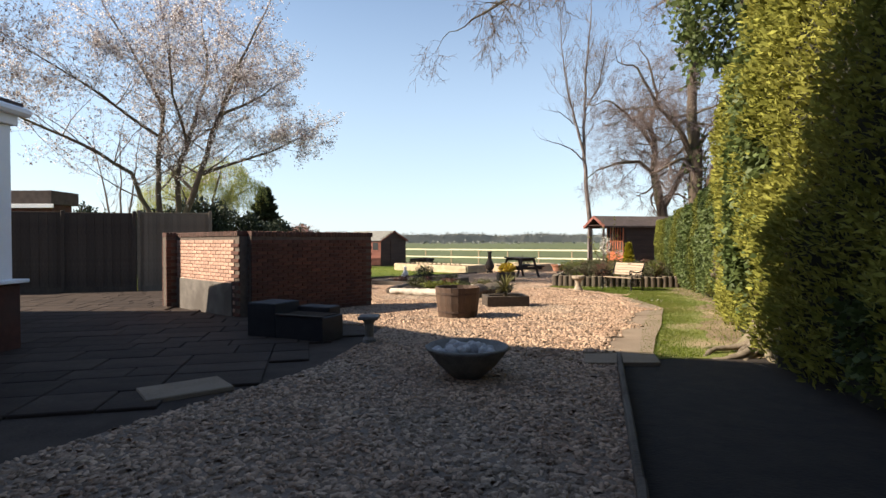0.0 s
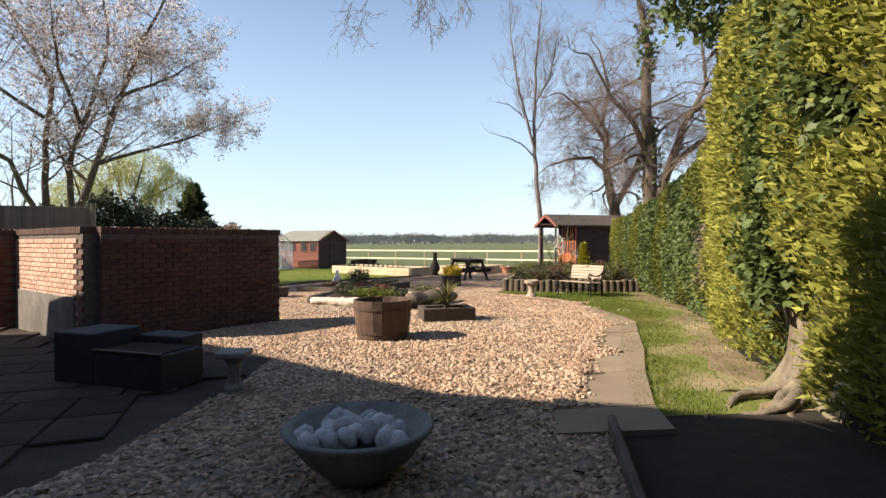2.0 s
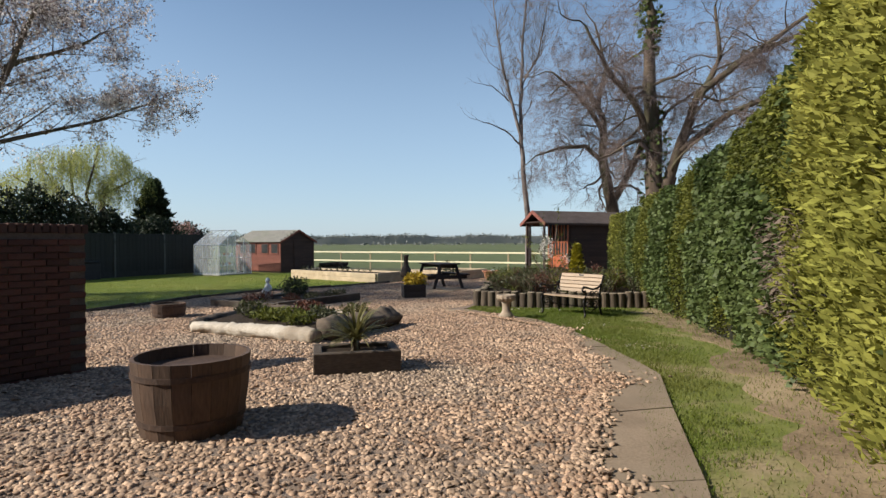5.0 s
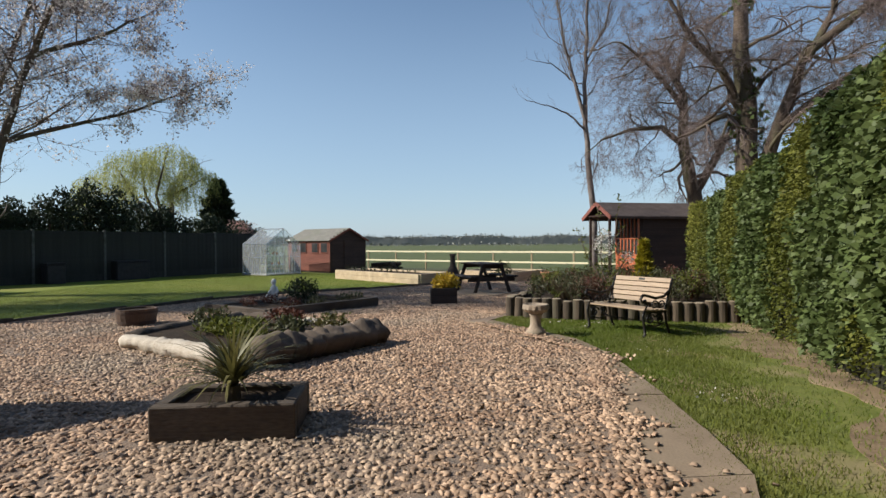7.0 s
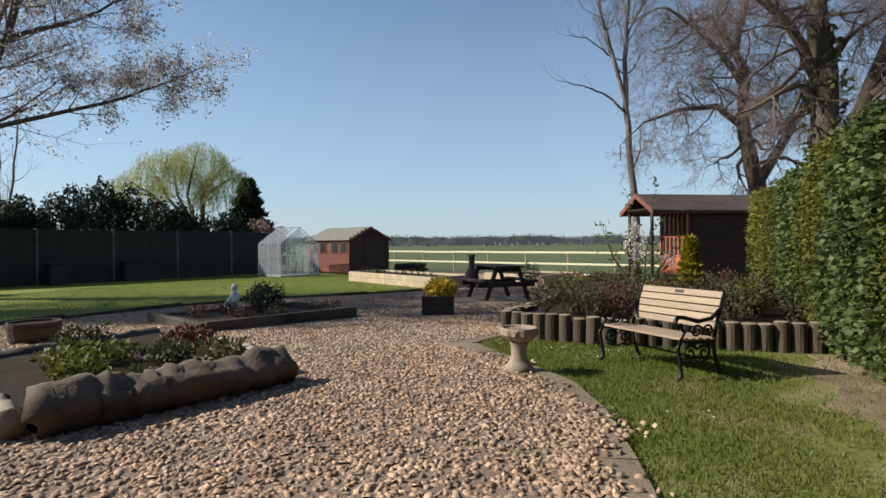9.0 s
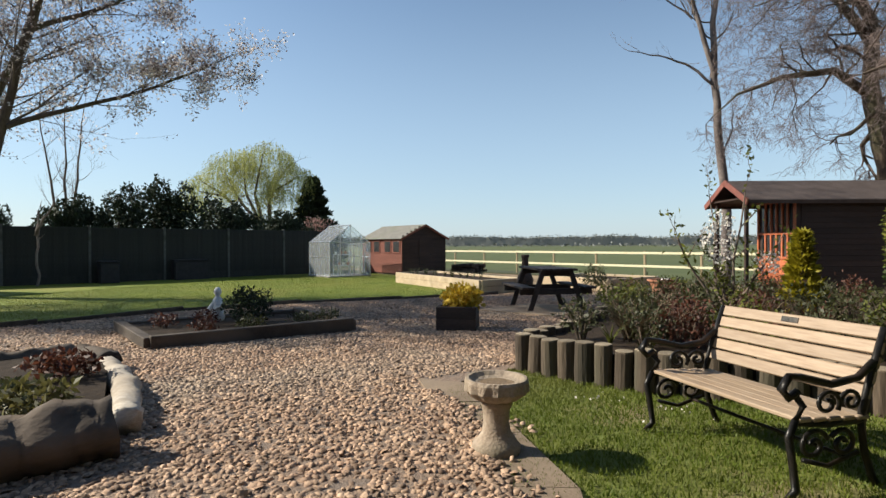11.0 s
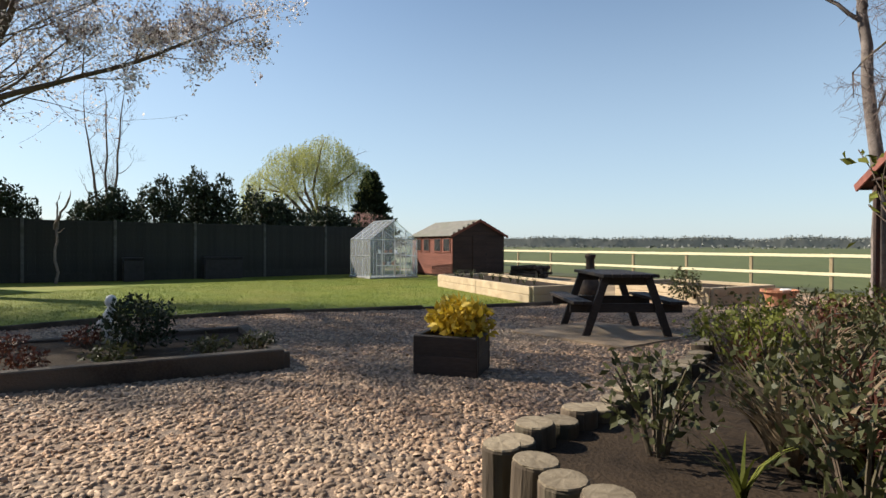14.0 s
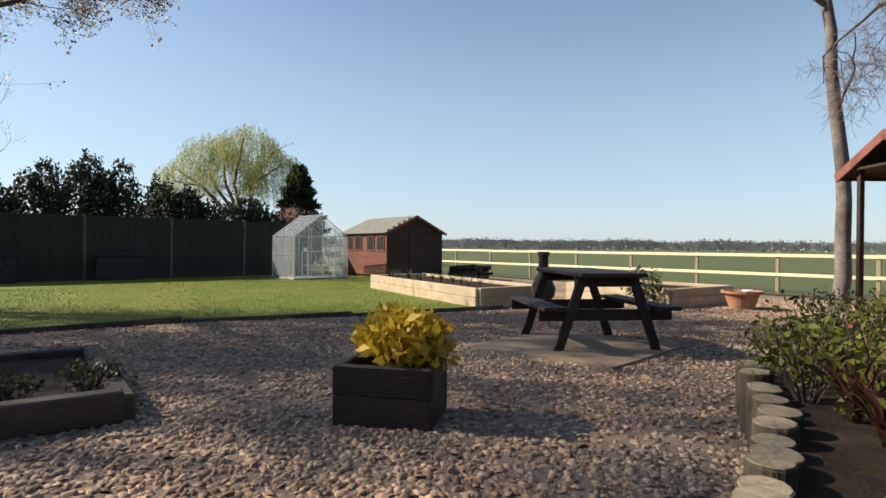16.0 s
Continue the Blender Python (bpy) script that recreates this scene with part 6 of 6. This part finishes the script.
        x, y = -2.6 + 3.6 * k, 34.3 - 3.4 * k + random.uniform(0, 0.7)
        spiky("leek_shoots", "clump of green shoots in the raised bed", x, y, zb(x, y, 0.36), 12, 0.4, L_SHRUB, 0, 0.35)
    shrub("herb_bush", "grey-green herb bush beside the raised bed", 4.75, 31.6, (0.45, 0.4, 0.4), 520, L_SHRUB, 0.09, 0.5)


L_GOLD = leaf_mat("gold_conifer_leaf", (0.24, 0.208, 0.012), (0.4, 0.336, 0.024), 0.6)


def far_wood():
    """The line of woodland along the far side of the fields."""
    pts = []
    for i in range(5200):
        x = rng.uniform(-900, 1100)
        y = 640 + 60 * math.sin(x * 0.004) + rng.uniform(-18, 18)
        h = 10.8 + 3.2 * noise.noise(Vector((x * 0.02, 1, 0))) + 2.5 * noise.noise(Vector((x * 0.09, 5, 0)))
        for _ in range(2):
            pts.append((x + rng.uniform(-4, 4), y, -0.5 + rng.uniform(0.65, 1.0) * h))
    s = thing("far_woodland", "hazy line of woodland along the horizon", "woodland", 0, 640, z=-0.564, kind="stuff")
    bm = bmesh.new()
    rows = []
    for i in range(260):
        x = -1000 + i * 8.5
        h = 9.5 + 3.0 * noise.noise(Vector((x * 0.02, 1, 0))) + 2.0 * noise.noise(Vector((x * 0.09, 5, 0)))
        rows.append([bm.verts.new((x, 8 + 60 * math.sin(x * 0.004), -1)), bm.verts.new((x, 12 + 60 * math.sin(x * 0.004), h)), bm.verts.new((x, 60 + 60 * math.sin(x * 0.004), h * 0.8))])
    for a, b in zip(rows, rows[1:]):
        for k in range(2):
            bm.faces.new((a[k], b[k], b[k + 1], a[k + 1]))
    part("undergrowth", bm, L_FARHAZE, s)
    me = leaf_mesh("trees", np.array(pts), 1.5, L_FARHAZE, aspect=0.9)
    me.transform(s.matrix_basis.inverted())
    part("trees", me, None, s)
    pts = []
    for i in range(1500):
        x = rng.uniform(-400, 500)
        pts.append((x, 325 + rng.uniform(-2, 2), -0.5 + rng.uniform(0, 1.6)))
    s = thing("field_hedgerow", "low dark hedgerow across the field", "hedgerow", 0, 325, z=-0.564, kind="stuff")
    me = leaf_mesh("bushes", np.array(pts), 1.2, L_FARHAZE, aspect=0.9)
    me.transform(s.matrix_basis.inverted())
    part("bushes", me, None, s)


def clutter():
    """Log pile and stones by the shed, a twig on the path, bins by the fence."""
    s = thing("log_pile", "dark pile of logs and garden waste by the rail fence", "log pile", -1.6, 41.0, -30)
    for i in range(16):
        r = random.uniform(0.06, 0.11)
        z = 0.09 + 0.15 * (i % 3)
        part("log", tube(bmesh.new(), [(-0.9 + 0.1 * (i % 5) + random.uniform(-0.1, 0.1), -0.4 + 0.16 * (i // 3), z), (0.5 + random.uniform(-0.2, 0.4), -0.4 + 0.16 * (i // 3) + random.uniform(-0.1, 0.1), z + random.uniform(-0.02, 0.12))], r, 8), M_DARKLOG, s)
    tagged(part("twig", tube(bmesh.new(), [(2.28, 7.5, ground_z(0, 7.5) + 0.03), (2.42, 7.56, ground_z(0, 7.5) + 0.035), (2.56, 7.58, ground_z(0, 7.5) + 0.03)], [0.008, 0.01, 0.005], 5), M_BARK), "short dark twig lying on the concrete path", "twig")
    for x, y, wd in ((-13.15, 34.1, 1.5), (-14.75, 31.2, 0.7)):
        s = thing("compost_bin", "dark plastic compost bin against the boundary fence", "bin", x, y, 57.6, group="bins")
        part("body", boxed((-wd / 2, -0.35, -0.02), (wd / 2, 0.35, 0.85), 0.04), M_BLACKPLASTIC, s)
        part("lid", boxed((-wd / 2 - 0.03, -0.38, 0.852), (wd / 2 + 0.03, 0.38, 0.92), 0.02), M_BLACKPLASTIC, s)


def shingle():
    """Loose shingle stones, thickest along the walked strip."""
    n = 400000
    xy = np.stack([rng.uniform(-5.5, 9.5, n), rng.uniform(-0.8, 35.0, n)], 1)
    ok = np.zeros(n, bool)
    for (x0, y0), (x1, y1) in zip(STONES, STONES[1:] + STONES[:1]):
        if y0 != y1:
            c = ((y0 > xy[:, 1]) != (y1 > xy[:, 1])) & (xy[:, 0] < (x1 - x0) * (xy[:, 1] - y0) / (y1 - y0) + x0)
            ok ^= c
    keep = ((xy[:, 1] < 22) & (xy[:, 0] > -2.5)) | (rng.random(n) < 0.5)
    xy = xy[ok & keep]
    stray = np.stack([rng.uniform(1.6, 5.0, 4200), rng.uniform(6.5, 18, 4200)], 1)
    line = np.interp(stray[:, 1], [6.5, 8.9, 11.4, 13.2, 15.3, 16.95, 18.4], [1.7, 2.77, 3.95, 4.3, 4.58, 3.85, 3.1])
    off = np.abs(rng.normal(0, 0.1, 4200)) * (1 + np.maximum(0, np.sin(stray[:, 1] * 2.3) + np.sin(stray[:, 1] * 5.1 + 1)) * 0.9)
    stray[:, 0] = line + off
    xy = np.concatenate([xy, stray])
    n = len(xy)
    gz = np.where(xy[:, 1] < 28, -0.0188 * np.maximum(xy[:, 1], -30), np.where(xy[:, 1] > 32, -0.564, 0))
    mid = (xy[:, 1] >= 28) & (xy[:, 1] <= 32)
    k = (xy[:, 1] - 28) / 4
    gz = np.where(mid, -0.5264 - 0.0752 * (k - k * k / 2), gz)
    lift = np.where(np.arange(n) >= n - 4200, 0.028, -0.004)
    c = np.stack([xy[:, 0], xy[:, 1], gz + lift + rng.uniform(-0.004, 0.008, n)], 1)
    base = np.array([(1, 0.8, -0.6), (-0.9, 1, -0.6), (-1, -0.85, -0.6), (0.85, -1, -0.6), (0.5, 0.7, 1), (-0.75, 0.5, 0.9), (-0.5, -0.7, 1), (0.7, -0.45, 0.9)])
    sc = rng.uniform(0.0095, 0.0265, (n, 1, 3)) * np.array([1.15, 0.95, 0.42])
    v = base[None] * sc * rng.uniform(0.7, 1.3, (n, 8, 3))
    a = rng.uniform(0, 6.283, n)
    ti = rng.normal(0, 0.45, n)
    y1 = v[:, :, 1] * np.cos(ti)[:, None] - v[:, :, 2] * np.sin(ti)[:, None]
    z1 = v[:, :, 1] * np.sin(ti)[:, None] + v[:, :, 2] * np.cos(ti)[:, None]
    x2 = v[:, :, 0] * np.cos(a)[:, None] - y1 * np.sin(a)[:, None]
    y2 = v[:, :, 0] * np.sin(a)[:, None] + y1 * np.cos(a)[:, None]
    v = np.stack([x2, y2, z1], 2) + c[:, None]
    quad = np.array([(4, 5, 6, 7), (0, 1, 5, 4), (1, 2, 6, 5), (2, 3, 7, 6), (3, 0, 4, 7)])
    f = (quad[None] + (np.arange(n) * 8)[:, None, None]).reshape(-1, 4)
    tagged(new("shingle", fast_mesh("shingle", v.reshape(-1, 3), f, 4, M_STONE)), "loose pinkish-buff shingle stones", "gravel", "", "stuff")


def blades(name, poly, n, h, label, bare=None):
    xs, ys = [p[0] for p in poly], [p[1] for p in poly]
    xy = np.stack([rng.uniform(max(min(xs), -12), max(xs), n), rng.uniform(min(ys), min(max(ys), 38), n)], 1)
    ok = np.zeros(n, bool)
    for (x0, y0), (x1, y1) in zip(poly, poly[1:] + poly[:1]):
        if y0 != y1:
            ok ^= ((y0 > xy[:, 1]) != (y1 > xy[:, 1])) & (xy[:, 0] < (x1 - x0) * (xy[:, 1] - y0) / (y1 - y0) + x0)
    xy = xy[ok]
    if bare:
        xy = np.array([p for p in xy.tolist() if bare(*p)])
    n = len(xy)
    gz = np.array([ground_z(x, y) for x, y in xy.tolist()])
    p = np.stack([xy[:, 0], xy[:, 1], gz - 0.004], 1)
    a = rng.uniform(0, 6.283, n)
    s = np.stack([np.cos(a), np.sin(a), 0 * a], 1) * 0.0045
    tip = p + np.stack([rng.normal(0, 0.35, n), rng.normal(0, 0.35, n), np.ones(n)], 1) * (h * rng.uniform(0.5, 1.3, (n, 1)))
    v = np.stack([p - s, p + s, tip], 1).reshape(-1, 3)
    tagged(new(name, fast_mesh(name, v, np.arange(n * 3).reshape(-1, 3), 3, M_BLADE)), label, "grass", "", "stuff")


def verge_bare(x, y):
    """Grass thins out to bare soil towards the foot of the hedge."""
    face = np.interp(y, [p[1] for p in HEDGE], [p[0] for p in HEDGE])
    d = face - x
    k = noise.noise(Vector((x * 0.9, y * 0.9, 0))) * 0.8 + noise.noise(Vector((x * 3, y * 3, 4))) * 0.4
    limit = 0.85
    return random.random() < min(1, max(0.14, (d - limit) * 1.4 + 0.55 + k))


sheet("grass_verge", GRASS, -0.015, M_DRYGRASS, "worn grass strip with bare soil along the hedge", "lawn")
soil_edge = [(float(np.interp(y, [p[1] for p in HEDGE], [p[0] for p in HEDGE])) - 0.4 - 0.8 * noise.noise(Vector((y * 0.8, 3, 0))) - 0.4 * noise.noise(Vector((y * 2.7, 9, 0))), y) for y in np.arange(6.3, 18.3, 0.22).tolist()]
sheet("bare_soil", soil_edge + [(9.2, 18.2), (7.9, 14.0), (6.5, 10.0), (5.3, 7.4), (4.8, 6.3)], -0.009, M_SOIL, "bare dry soil at the foot of the hedge", "soil")
rockery()
hedge()
cherry()
birch()
big_trees()
ivy_tree()
saplings()
willow()
evergreen_belt()
bed_plants()
far_wood()
clutter()
shingle()
blades("verge_grass", GRASS, 300000, 0.032, "short green grass blades beside the path", verge_bare)
blades("lawn_grass", LAWN, 150000, 0.035, "mown grass blades of the lawn")


def daisies():
    s = thing("daisies", "small white daisies dotted in the grass", "flower", 5.3, 14.0, kind="stuff")
    pts = []
    for cx, cy, k in ((5.3, 13.1, 14), (5.4, 17.9, 16), (4.9, 18.2, 12), (5.6, 15.5, 8)):
        for _ in range(k):
            x, y = cx + random.gauss(0, 0.16), cy + random.gauss(0, 0.16)
            pts.append((x - 5.3, y - 14.0, 0.04 + ground_z(x, y) - ground_z(5.3, 14)))
    part("bloom", leaf_mesh("bloom", np.array(pts), 0.022, L_WHITE, aspect=1.0), None, s)


daisies()


# ---- pieces of walls, fences and paving ----
patio_slabs()
tagged(part("stepping_slab", boxed((-0.36, -0.26, -0.03), (0.36, 0.26, 0.022), 0.01), M_PATH, m=pose(-2.35, 4.88, ground_z(0, 4.88), -1.08, 0, 38)), "single paler paving slab at the edge of the patio", "slab", "", "structure")
brick_wall("wall_west", (-6.15, 12.55), (-3.86, 10.45), 1.74, 0.22, "limewashed red brick garden wall, sunlit, its foot darkened as house shadow", True, 0.72)
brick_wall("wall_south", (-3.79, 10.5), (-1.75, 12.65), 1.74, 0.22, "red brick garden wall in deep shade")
brick_wall("wall_pier", (-6.34, 12.24), (-6.13, 12.47), 1.74, 0.22, "short brick pier closing the end of the garden wall")
panel_fence("boundary fence", (-9.35, 40.65), (-21.6, 21.3), 2.32, 2.86, M_GREENPANEL, "dark green close-board fence between concrete posts", 0.3, M_SHADEPOST, "square concrete post coloured darker for shade")
panel_fence("patio fence", (-9.95, 17.38), (-17.5, 15.0), 2.5, 1.85, M_BROWNPANEL, "weathered brown close-board fence in shade", 0.15, M_BROWNPANEL, "square timber post")
panel_fence("patio fence", (-7.8, 18.05), (-9.83, 17.42), 2.54, 2.1, M_PALEPANEL, "pale timber fence panel beside the darker ones", 0.15, M_PALEPANEL, "square timber post")
